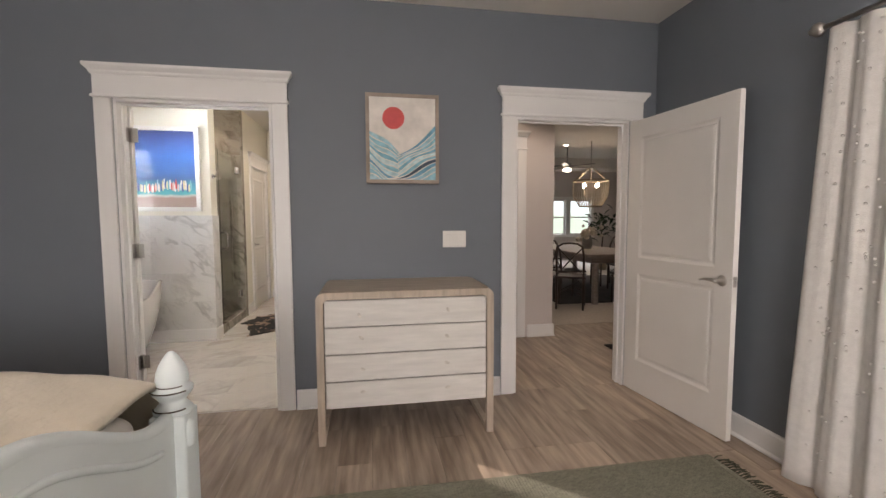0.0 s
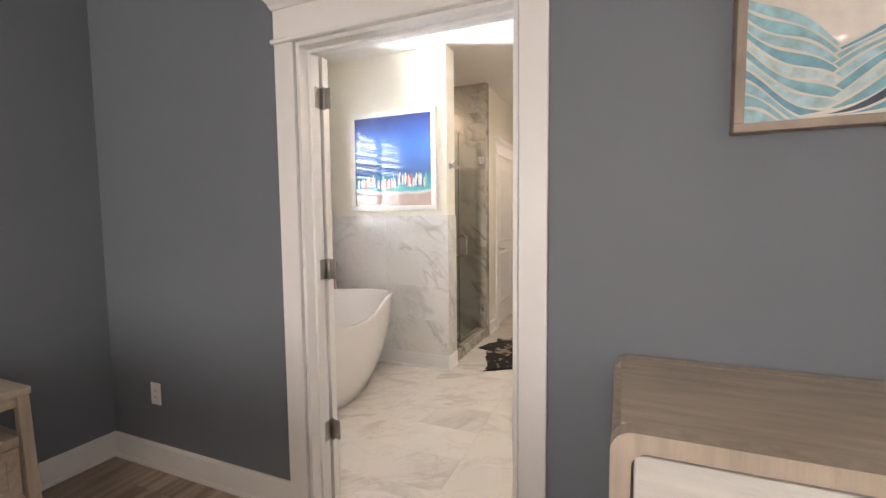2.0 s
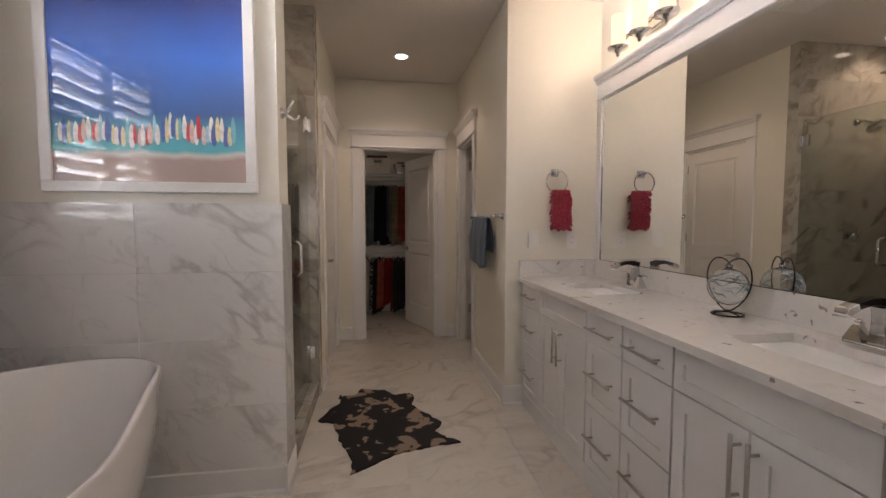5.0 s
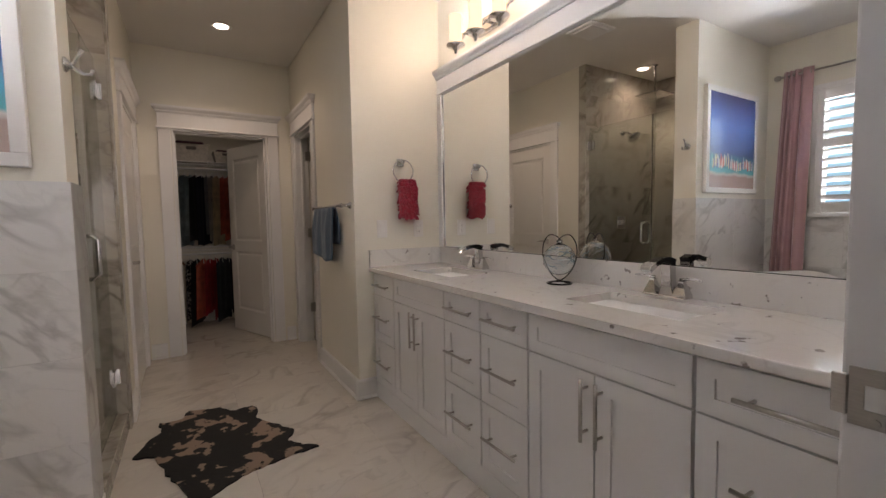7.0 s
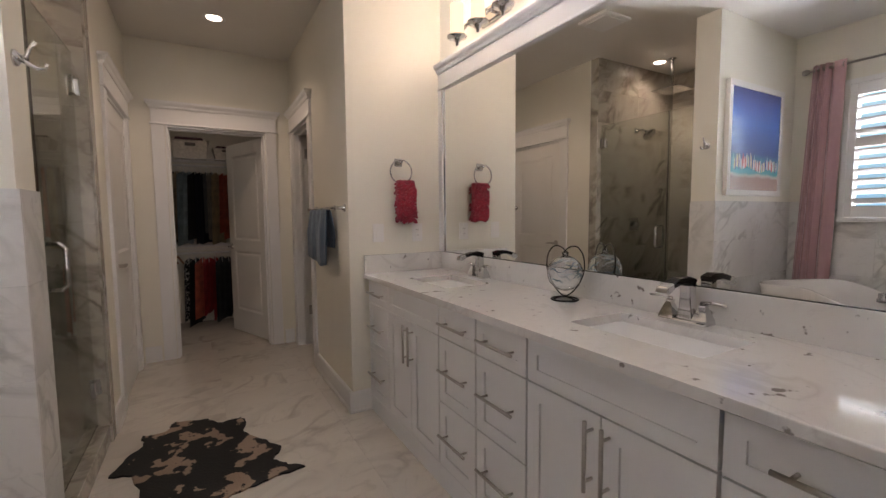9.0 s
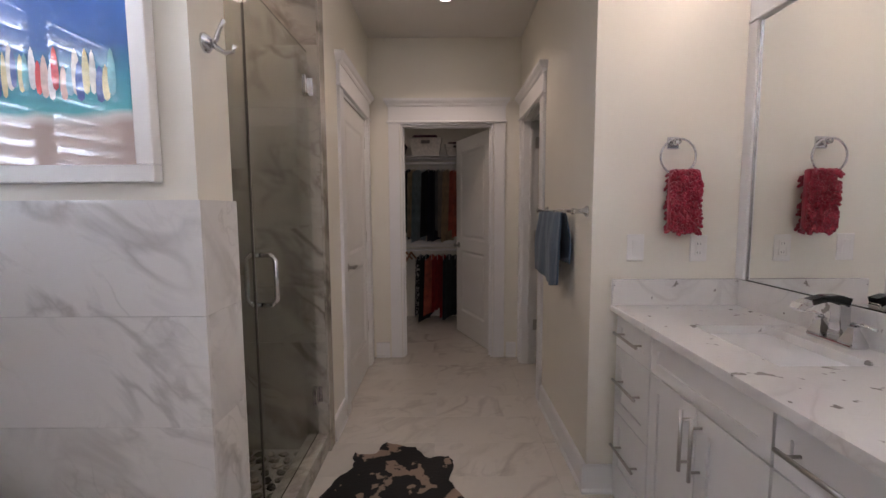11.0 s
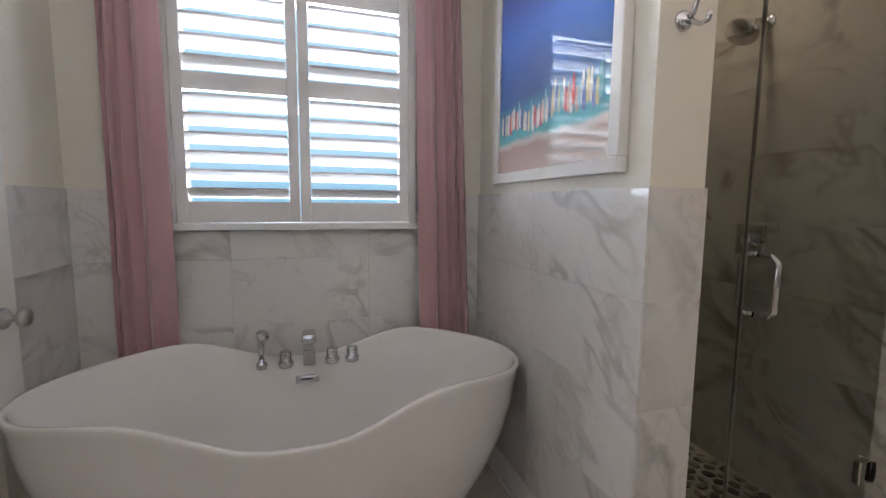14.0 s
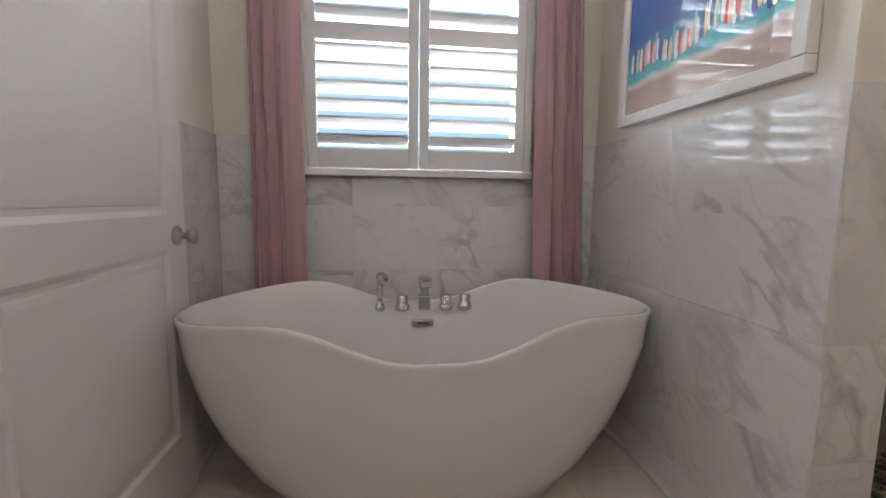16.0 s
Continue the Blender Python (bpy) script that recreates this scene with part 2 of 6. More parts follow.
def thing(name, at, label="", category="", group="", kind="", m=None):
    ob = new(name)
    ob.empty_display_size = 0.05
    mw = m if m is not None else Matrix.Translation(at)
    ob.matrix_world = mw
    WORLDM[ob] = mw
    return tagged(ob, label, category, group, kind)


def finish(bm, name, material, smooth=False):
    me = bpy.data.meshes.new(name)
    bmesh.ops.recalc_face_normals(bm, faces=bm.faces)
    if smooth:
        for f in bm.faces:
            f.smooth = True
    bm.to_mesh(me)
    bm.free()
    for x in (material if isinstance(material, (list, tuple)) else [material]):
        me.materials.append(x)
    return me


def part(name, bm, material, parent=None, label="", smooth=False, local=False, category="", kind="", group=""):
    """bm as one mesh object, given in world metres, or in its parent's own axes where local is set."""
    if parent is not None and not local:
        bmesh.ops.transform(bm, matrix=WORLDM[parent].inverted(), verts=bm.verts)
    ob = new(name, finish(bm, name, material, smooth))
    if parent is not None:
        ob.parent = parent
        WORLDM[ob] = WORLDM[parent]
    else:
        WORLDM[ob] = Matrix.Identity(4)
    return tagged(ob, label, category, group, kind)


def box(x0, x1, y0, y1, z0, z1, bevel=0.0, seg=2, bm=None):
    own = bmesh.new()
    r = bmesh.ops.create_cube(own, size=1)
    bmesh.ops.scale(own, vec=(abs(x1 - x0), abs(y1 - y0), abs(z1 - z0)), verts=r["verts"])
    bmesh.ops.translate(own, vec=((x0 + x1) / 2, (y0 + y1) / 2, (z0 + z1) / 2), verts=r["verts"])
    if bevel:
        bmesh.ops.bevel(own, geom=own.edges[:], offset=bevel, segments=seg, profile=0.5, affect="EDGES")
    return merge(bm, own)


def merge(bm, own, m=None):
    if m is not None:
        bmesh.ops.transform(own, matrix=m, verts=own.verts)
    if bm is None:
        return own
    me = bpy.data.meshes.new("t")
    own.to_mesh(me)
    own.free()
    bm.from_mesh(me)
    bpy.data.meshes.remove(me)
    return bm


def lathe(profile, at=(0, 0, 0), seg=24, bm=None, m=None):
    """Turned about z: profile of (radius, height)."""
    own = bmesh.new()
    rings = []
    for r, z in profile:
        rings.append([own.verts.new((max(r, 1e-4) * math.cos(2 * math.pi * k / seg), max(r, 1e-4) * math.sin(2 * math.pi * k / seg), z)) for k in range(seg)])
    for a, b in zip(rings, rings[1:]):
        for k in range(seg):
            own.faces.new((a[k], a[(k + 1) % seg], b[(k + 1) % seg], b[k]))
    own.faces.new(rings[0][::-1])
    own.faces.new(rings[-1])
    if m is not None:
        bmesh.ops.transform(own, matrix=m, verts=own.verts)
    bmesh.ops.translate(own, vec=at, verts=own.verts)
    return merge(bm, own)


def tube(points, r, seg=10, bm=None, closed=False):
    """A round bar along points; r is a radius or one radius a point."""
    own = bmesh.new()
    pts = [Vector(p) for p in points]
    n = len(pts)
    rr = r if isinstance(r, (list, tuple)) else [r] * n
    rings, up = [], None
    for i, p in enumerate(pts):
        a = pts[(i - 1) % n] if closed or i else p
        b = pts[(i + 1) % n] if closed or i < n - 1 else p
        d = (b - a).normalized()
        if up is None:
            up = d.orthogonal().normalized()
        up = (up - d * up.dot(d)).normalized()
        side = d.cross(up)
        rings.append([own.verts.new(p + rr[i] * (math.cos(2 * math.pi * k / seg) * up + math.sin(2 * math.pi * k / seg) * side)) for k in range(seg)])
    pairs = list(zip(rings, rings[1:])) + ([(rings[-1], rings[0])] if closed else [])
    for a, b in pairs:
        for k in range(seg):
            own.faces.new((a[k], a[(k + 1) % seg], b[(k + 1) % seg], b[k]))
    if not closed:
        own.faces.new(rings[0][::-1])
        own.faces.new(rings[-1])
    return merge(bm, own)


def arc(c, r, a0, a1, n, u, v):
    c, u, v = Vector(c), Vector(u), Vector(v)
    return [c + r * (math.cos(radians(a0 + (a1 - a0) * k / n)) * u + math.sin(radians(a0 + (a1 - a0) * k / n)) * v) for k in range(n + 1)]


def slab(axis, c0, c1, us, vs, holes=()):
    """A wall or plate between c0 and c1 on its axis, spread over us = (u0, u1) and vs = (v0, v1), with rectangular holes (u0, u1, v0, v1)."""
    U = sorted({us[0], us[1], *[h[k] for h in holes for k in (0, 1)]})
    V = sorted({vs[0], vs[1], *[h[k] for h in holes for k in (2, 3)]})
    bm, made = bmesh.new(), {}

    def vert(u, v, c):
        key = (u, v, c)
        if key not in made:
            made[key] = bm.verts.new({"x": (c, u, v), "y": (u, c, v), "z": (u, v, c)}[axis])
        return made[key]

    solid = {}
    for i in range(len(U) - 1):
        for j in range(len(V) - 1):
            mu, mv = (U[i] + U[i + 1]) / 2, (V[j] + V[j + 1]) / 2
            solid[i, j] = not any(h[0] < mu < h[1] and h[2] < mv < h[3] for h in holes)
    for (i, j), s in solid.items():
        if not s:
            continue
        a, b, c, d = U[i], U[i + 1], V[j], V[j + 1]
        for cc in (c0, c1):
            bm.faces.new([vert(a, c, cc), vert(b, c, cc), vert(b, d, cc), vert(a, d, cc)])
        for (di, dj), (p, q) in {(-1, 0): ((a, c), (a, d)), (1, 0): ((b, c), (b, d)), (0, -1): ((a, c), (b, c)), (0, 1): ((a, d), (b, d))}.items():
            if not solid.get((i + di, j + dj), False):
                bm.faces.new([vert(*p, c0), vert(*q, c0), vert(*q, c1), vert(*p, c1)])
    return bm


def prism(outline, axis, c0, c1, bevel=0.0):
    """A flat outline of (u, v) drawn out along an axis."""
    bm = bmesh.new()
    put = {"x": lambda u, v, c: (c, u, v), "y": lambda u, v, c: (u, c, v), "z": lambda u, v, c: (u, v, c)}[axis]
    a = [bm.verts.new(put(u, v, c0)) for u, v in outline]
    b = [bm.verts.new(put(u, v, c1)) for u, v in outline]
    bm.faces.new(a[::-1])
    bm.faces.new(b)
    k = len(a)
    for i in range(k):
        bm.faces.new((a[i], a[(i + 1) % k], b[(i + 1) % k], b[i]))
    if bevel:
        bmesh.ops.bevel(bm, geom=bm.edges[:], offset=bevel, segments=2, profile=0.5, affect="EDGES")
    return bm


def structure(name, bm, material, label="", parent=None):
    return part(name, bm, material, parent, label, category=("" if parent else name.split("_")[0]), kind=("" if parent else "structure"))


# ---------------------------------------------------------------- walls, ceilings, openings
H = 2.74
BX0, BX1, BY0, BY1 = -2.75, 2.307, -2.9, 2.95        # bedroom
YT = 3.07                                            # bathroom face of the shared wall
XW, XM = -2.667, 0.46                                # window wall, mirror wall
YP0, YP1, XE = 4.857, 5.04, -1.486                    # partition between tub and shower
YS, YE = 5.975, 7.46                                   # shower's far wall, bathroom's end wall
XS, XR, YV = -1.485, -0.2, 5.63                      # corridor walls, vanity's end wall

structure("wall_bedroom_doors", slab("y", BY1, BY1 + 0.055, (BX0 - 0.15, BX1 + 0.15), (0, H), [(-1.375, -0.45, 0, 2.04), (1.2, 2.09, 0, 2.02)]), BLUEWALL)
structure("wall_bathroom_doors", slab("y", BY1 + 0.055, YT, (BX0 - 0.15, XM + 0.14), (0, H), [(-1.375, -0.45, 0, 2.04)]), CREAM)
structure("wall_hall_side", slab("y", BY1 + 0.055, YT, (XM + 0.14, BX1 + 0.15), (0, H), [(1.2, 2.09, 0, 2.02)]), HALLW)
structure("wall_bedroom_west", slab("x", BX0 - 0.15, BX0, (BY0 - 0.15, BY1), (0, H)), BLUEWALL)
structure("wall_bedroom_east", slab("x", BX1, BX1 + 0.15, (BY0 - 0.15, BY1), (0, H), [(0.1, 1.4, 0.7, 2.2)]), BLUEWALL)
# the opening here is made up, to let fill light in
structure("wall_bedroom_south", slab("y", BY0 - 0.15, BY0, (BX0, BX1), (0, H), [(-1.5, 0.3, 0.8, 2.2)]), BLUEWALL)
structure("ceiling_bedroom", slab("z", H, H + 0.12, (BX0 - 0.15, BX1 + 0.15), (BY0 - 0.15, YT)), CEIL)
structure("floor_bedroom", slab("z", -0.12, -0.006, (BX0 - 0.15, BX1 + 0.15), (BY0 - 0.15, 3.0)), SUBFLOOR)

structure("wall_bathroom_window", slab("x", XW - 0.15, XW, (YT, YS + 0.12), (0, H), [(3.47, 4.47, 1.2, 2.25)]), CREAM)
structure("wall_partition", slab("y", YP0, YP1, (XW, XE), (0, H)), CREAM)
structure("wall_shower_end", slab("y", YS, YS + 0.12, (XW, XS), (0, H)), CREAM)
structure("wall_corridor_west", slab("x", XS - 0.115, XS, (YS + 0.12, YE), (0, H), [(6.45, 7.25, 0, 2.04)]), CREAM)
structure("wall_bathroom_end", slab("y", YE, YE + 0.12, (-2.3, 1.3), (0, H), [(-1.22, -0.435, 0, 2.04)]), CREAM)
structure("wall_corridor_east", slab("x", XR, XR + 0.12, (YV, YE), (0, H), [(6.64, 7.3, 0, 2.04)]), CREAM)
structure("wall_vanity_end", slab("y", YV, YV + 0.12, (XR + 0.12, XM), (0, H)), CREAM)
structure("wall_mirror", slab("x", XM, XM + 0.14, (YT, YV + 0.12), (0, H)), CREAM)
structure("ceiling_bathroom", slab("z", H, H + 0.12, (-2.95, 1.4), (YT, 10.1)), CEIL)
structure("floor_bathroom", slab("z", -0.12, -0.005, (-2.8, 1.4), (3.0, 10.1)), GROUT)
# toilet room and linen closet behind their doors, and the walk-in closet
structure("wall_toilet_room_east", slab("x", 1.15, 1.27, (YV + 0.12, YE), (0, H)), CREAM)
structure("wall_toilet_room_south", slab("y", YV + 0.12, YV + 0.2, (XM, 1.15), (0, H)), CREAM)
structure("wall_linen_west", slab("x", -2.32, -2.2, (YS + 0.12, YE), (0, H)), CREAM)
structure("wall_closet_north", slab("y", 8.93, 9.05, (-2.3, 1.3), (0, H)), CREAM)
structure("wall_closet_west", slab("x", -2.3, -2.18, (YE + 0.12, 8.93), (0, H)), CREAM)
structure("wall_closet_east", slab("x", 0.7, 0.82, (YE + 0.12, 8.93), (0, H)), CREAM)

# hall and dining room beyond
structure("wall_hall_north", slab("y", 4.38, 4.5, (0.7, 2.14), (0, H)), HALLW)
structure("wall_hall_west", slab("x", 0.6, 0.7, (YT, 4.5), (0, H)), HALLW)
structure("wall_dining_west", slab("x", 1.5, 1.62, (4.5, 12.4), (0, H)), HALLW)
structure("wall_dining_north", slab("y", 12.4, 12.55, (1.5, 9.6), (0, H), [(5.5, 6.12, 0.8, 1.86), (6.27, 6.95, 0.8, 1.86)]), HALLW)
structure("wall_dining_east", slab("x", 9.45, 9.6, (2.5, 12.4), (0, H)), HALLW)
structure("wall_hall_south", slab("y", 2.95, 3.07, (BX1 + 0.15, 9.6), (0, H)), HALLW)
structure("ceiling_hall", slab("z", H, H + 0.12, (0.6, 9.6), (YT, 12.55), [(3.0, 8.6, 8.2, 11.6)]), CEIL)
structure("ceiling_tray", slab("z", H + 0.28, H + 0.36, (2.9, 8.7), (8.1, 11.7)), CEIL)
for nm, b in (("south", (3.0, 8.6, 8.14, 8.2)), ("north", (3.0, 8.6, 11.6, 11.66)), ("west", (2.94, 3.0, 8.14, 11.66)), ("east", (8.6, 8.66, 8.14, 11.66))):
    structure("wall_tray_" + nm, box(*b, H + 0.12, H + 0.28), CEIL)
structure("floor_hall", slab("z", -0.12, -0.006, (0.6, 9.6), (3.0, 12.55)), SUBFLOOR)
structure("carpet_dining", box(1.7, 9.4, 4.8, 12.3, -0.006, 0.006, 0.003), CARPET)
g = part("ground", slab("z", -0.5, -0.4, (-300, 300), (-300, 300)), OUTG, kind="structure", category="ground")



def backdrop(name, axis, c, us, vs, low, high):
    """A plain glowing sheet of sky with a paler, hazier foot."""
    m = glow(name, high, 1.0)
    n, l = m.node_tree.nodes, m.node_tree.links
    tc, sp_, mr, rp, nz, ad = (n.new(k) for k in ("ShaderNodeTexCoord", "ShaderNodeSeparateXYZ", "ShaderNodeMapRange", "ShaderNodeValToRGB", "ShaderNodeTexNoise", "ShaderNodeMath"))
    mr.inputs["From Min"].default_value, mr.inputs["From Max"].default_value = vs
    nz.inputs["Scale"].default_value = 0.9
    ad.operation, ad.inputs[1].default_value = "MULTIPLY_ADD", 0.22
    l.new(tc.outputs["Object"], sp_.inputs[0]), l.new(tc.outputs["Object"], nz.inputs["Vector"]), l.new(sp_.outputs["Z"], mr.inputs["Value"])
    l.new(nz.outputs["Fac"], ad.inputs[0]), l.new(mr.outputs[0], ad.inputs[2]), l.new(ad.outputs[0], rp.inputs["Fac"])
    rp.color_ramp.elements[0].position, rp.color_ramp.elements[0].color = 0.36, (*low, 1)
    rp.color_ramp.elements[1].position, rp.color_ramp.elements[1].color = 0.50, (*high, 1)
    b = n["Principled BSDF"]
    l.new(rp.outputs["Color"], b.inputs["Emission Color"])
    b.inputs["Base Color"].default_value = (0, 0, 0, 1)
    b.inputs["Emission Strength"].default_value = 1.45
    return part(name, slab(axis, c, c + 0.02, us, vs), m, None, "plain pale sky beyond the window", category="backdrop", kind="structure")


backdrop("backdrop_west", "x", -7.5, (-2, 10), (-0.4, 6.0), (0.26, 0.58, 0.80), (0.48, 0.82, 1.0))
backdrop("backdrop_north", "y", 19.0, (0, 14), (-0.4, 6.0), (0.55, 0.68, 0.55), (0.85, 0.95, 1.0))

# baseboards: a tall board with a rounded shoe at its foot
BASE = [(0.0, 0.0), (0.024, 0.0), (0.024, 0.010), (0.015, 0.022), (0.015, 0.122), (0.009, 0.134), (0.0, 0.134)]


def baseboard(axis, c, side, u0, u1):
    """Along axis from u0 to u1, on the wall face c; side: +1 or -1, the way into the room."""
    prof = [(c + side * a, b) for a, b in BASE]
    if axis == "y":
        bm = prism(prof, "y", u0, u1)
    else:
        bm = bmesh.new()
        a = [bm.verts.new((u0, p, q)) for p, q in prof]
        b = [bm.verts.new((u1, p, q)) for p, q in prof]
        bm.faces.new(a), bm.faces.new(b)
        for i in range(len(a)):
            bm.faces.new((a[i], a[(i + 1) % len(a)], b[(i + 1) % len(a)], b[i]))
    return part("baseboard", bm, TRIM, kind="structure", category="baseboard", label="tall white painted baseboard")


baseboard("x", BY1, -1, BX0 + 0.024, -1.47)
baseboard("x", BY1, -1, -0.34, 1.095)
baseboard("y", BX0, 1, BY0, BY1)
baseboard("y", BX1, -1, BY0, BY1)
baseboard("x", YP0, -1, XW + 0.024, XE)
baseboard("y", XE, 1, YP0 - 0.024, YP1)
baseboard("x", YT, 1, XW + 0.024, -1.48)
baseboard("y", XW, 1, YT + 0.024, YP0 - 0.024)
baseboard("y", XS, 1, 6.06, 6.33)
baseboard("x", YE, -1, XS + 0.024, -1.34)
baseboard("x", YE, -1, -0.31, XR - 0.024)
baseboard("y", XR, -1, YV, 6.53)
baseboard("x", YV, -1, XR - 0.024, -0.06)
baseboard("x", 4.38, -1, 1.85, 2.14)
baseboard("y", 2.14, 1, 4.356, 4.5)


def casing(name, axis, c, side, u0, u1, top, w=0.1, head=0.17, jamb=0.12, both=True):
    """White craftsman casing round an opening from u0 to u1 on the wall face c, with a flared cap; jamb: the wall's depth behind."""
    root = thing(name, (0, 0, 0), "white painted door casing with a flared cap", "door casing", kind="structure")

    def put(ua, ub, da, db, za, zb, bev=0.003):
        p, q = sorted((c + side * da, c + side * db))
        return box(ua, ub, p, q, za, zb, bev) if axis == "x" else box(p, q, ua, ub, za, zb, bev)

    part("side_casing", put(u0 - w, u0 - 0.004, 0, 0.02, 0, top), TRIM, root)
    part("side_casing", put(u1 + 0.004, u1 + w, 0, 0.02, 0, top), TRIM, root)
    part("head_board", put(u0 - w, u1 + w, 0, 0.022, top + 0.003, top + head - 0.035), TRIM, root)
    part("fillet", put(u0 - w - 0.012, u1 + w + 0.012, 0, 0.032, top + 0.0, top + 0.018, 0.006), TRIM, root)
    bm = bmesh.new()
    rings = []
    for o, z in ((0.004, 0.0), (0.012, 0.012), (0.014, 0.022), (0.026, 0.034), (0.034, 0.046), (0.034, 0.062)):
        zz = top + head - 0.035 + z
        ring = []
        for u, d in ((u0 - w - o, 0.0), (u1 + w + o, 0.0), (u1 + w + o, 0.022 + o), (u0 - w - o, 0.022 + o)):
            p = c + side * d
            ring.append(bm.verts.new((u, p, zz) if axis == "x" else (p, u, zz)))
        rings.append(ring)
    for a, b in zip(rings, rings[1:]):
        for k in range(4):
            bm.faces.new((a[k], a[(k + 1) % 4], b[(k + 1) % 4], b[k]))
    bm.faces.new(rings[0]), bm.faces.new(rings[-1])
    part("cap", bm, TRIM, root)
    if jamb:
        j = -jamb + 0.002
        part("jamb", put(u0, u0 + 0.018, 0.006, j, 0, top - 0.018, 0.002), TRIM, root)
        part("jamb", put(u1 - 0.018, u1, 0.006, j, 0, top - 0.018, 0.002), TRIM, root)
        part("head_jamb", put(u0, u1, 0.006, j, top - 0.018, top, 0.002), TRIM, root)
        s0, s1 = -0.045, -0.07
        part("stop", put(u0 + 0.018, u0 + 0.03, s0, s1, 0, top - 0.03, 0.002), TRIM, root)
        part("stop", put(u1 - 0.03, u1 - 0.018, s0, s1, 0, top - 0.03, 0.002), TRIM, root)
        part("stop", put(u0 + 0.018, u1 - 0.018, s0, s1, top - 0.03, top - 0.018, 0.002), TRIM, root)
    return root


casing("door_casing_1", "x", BY1, -1, -1.373, -0.45, 2.04)
casing("door_casing_2", "x", BY1, -1, 1.2, 2.09, 2.02)
casing("door_casing_3", "x", YE, -1, -1.225, -0.43, 2.04)
casing("door_casing_4", "y", XS, 1, 6.445, 7.255, 2.04, jamb=0.1)
casing("door_casing_5", "y", XR, -1, 6.635, 7.3, 2.04)
casing("door_casing_6", "x", 4.38, -1, 0.9, 1.72, 2.02, jamb=0)

# ---------------------------------------------------------------- doors


def lever(parent, x, y, z, s, way):
    """A lever on the face y, standing out to s (+1 or -1 along y), its arm pointing along x to way."""
    h = part("handle", lathe([(0.032, 0), (0.032, 0.004), (0.027, 0.010), (0.012, 0.014), (0.011, 0.048), (0.014, 0.052), (0.0, 0.054)],
                             seg=20, m=pose(0, 0, 0, -90 * s, 0, 0) , at=(x, y, z)), NICKEL, parent, "brushed nickel lever handle", True, True)
    part("lever_arm", tube([(x - way * 0.004, y + s * 0.046, z), (x + way * 0.03, y + s * 0.05, z + 0.003), (x + way * 0.075, y + s * 0.048, z + 0.002),
                            (x + way * 0.112, y + s * 0.046, z - 0.006)], [0.011, 0.010, 0.008, 0.005], 10), NICKEL, h, "", True, True)
    return h


def knob(parent, x, y, z, s):
    h = part("knob", lathe([(0.033, 0), (0.033, 0.005), (0.028, 0.010), (0.011, 0.016), (0.011, 0.034), (0.024, 0.042), (0.028, 0.054), (0.024, 0.064), (0.0, 0.067)],
                           seg=20, m=pose(0, 0, 0, -90 * s, 0, 0), at=(x, y, z)), NICKEL, parent, "brushed nickel door handle", True, True)
    return h


def hinge(parent, x, y, z):
    b = part("hinge", box(x - 0.003, x + 0.034, y - 0.0015, y + 0.0015, z - 0.045, z + 0.045, 0.0012), NICKEL, parent, "square-cornered satin nickel hinge", False, True)
    part("hinge_leaf", box(x - 0.037, x - 0.004, y - 0.0015, y + 0.0015, z - 0.045, z + 0.045, 0.0012), NICKEL, b, "", False, True)
    part("hinge_pin", lathe([(0.0, -0.05), (0.006, -0.048), (0.006, 0.048), (0.0, 0.05)], (x, y, z), 12), NICKEL, b, "", True, True)
    for dx in (0.02, -0.02):
        for dz in (-0.03, 0, 0.03):
            part("screw", lathe([(0.0045, -0.0022), (0.0045, 0.0022), (0, 0.0024)], seg=8, m=pose(0, 0, 0, 90, 0, 0), at=(x + dx, y, z + dz)), NICKEL, b, "", False, True)
    return b


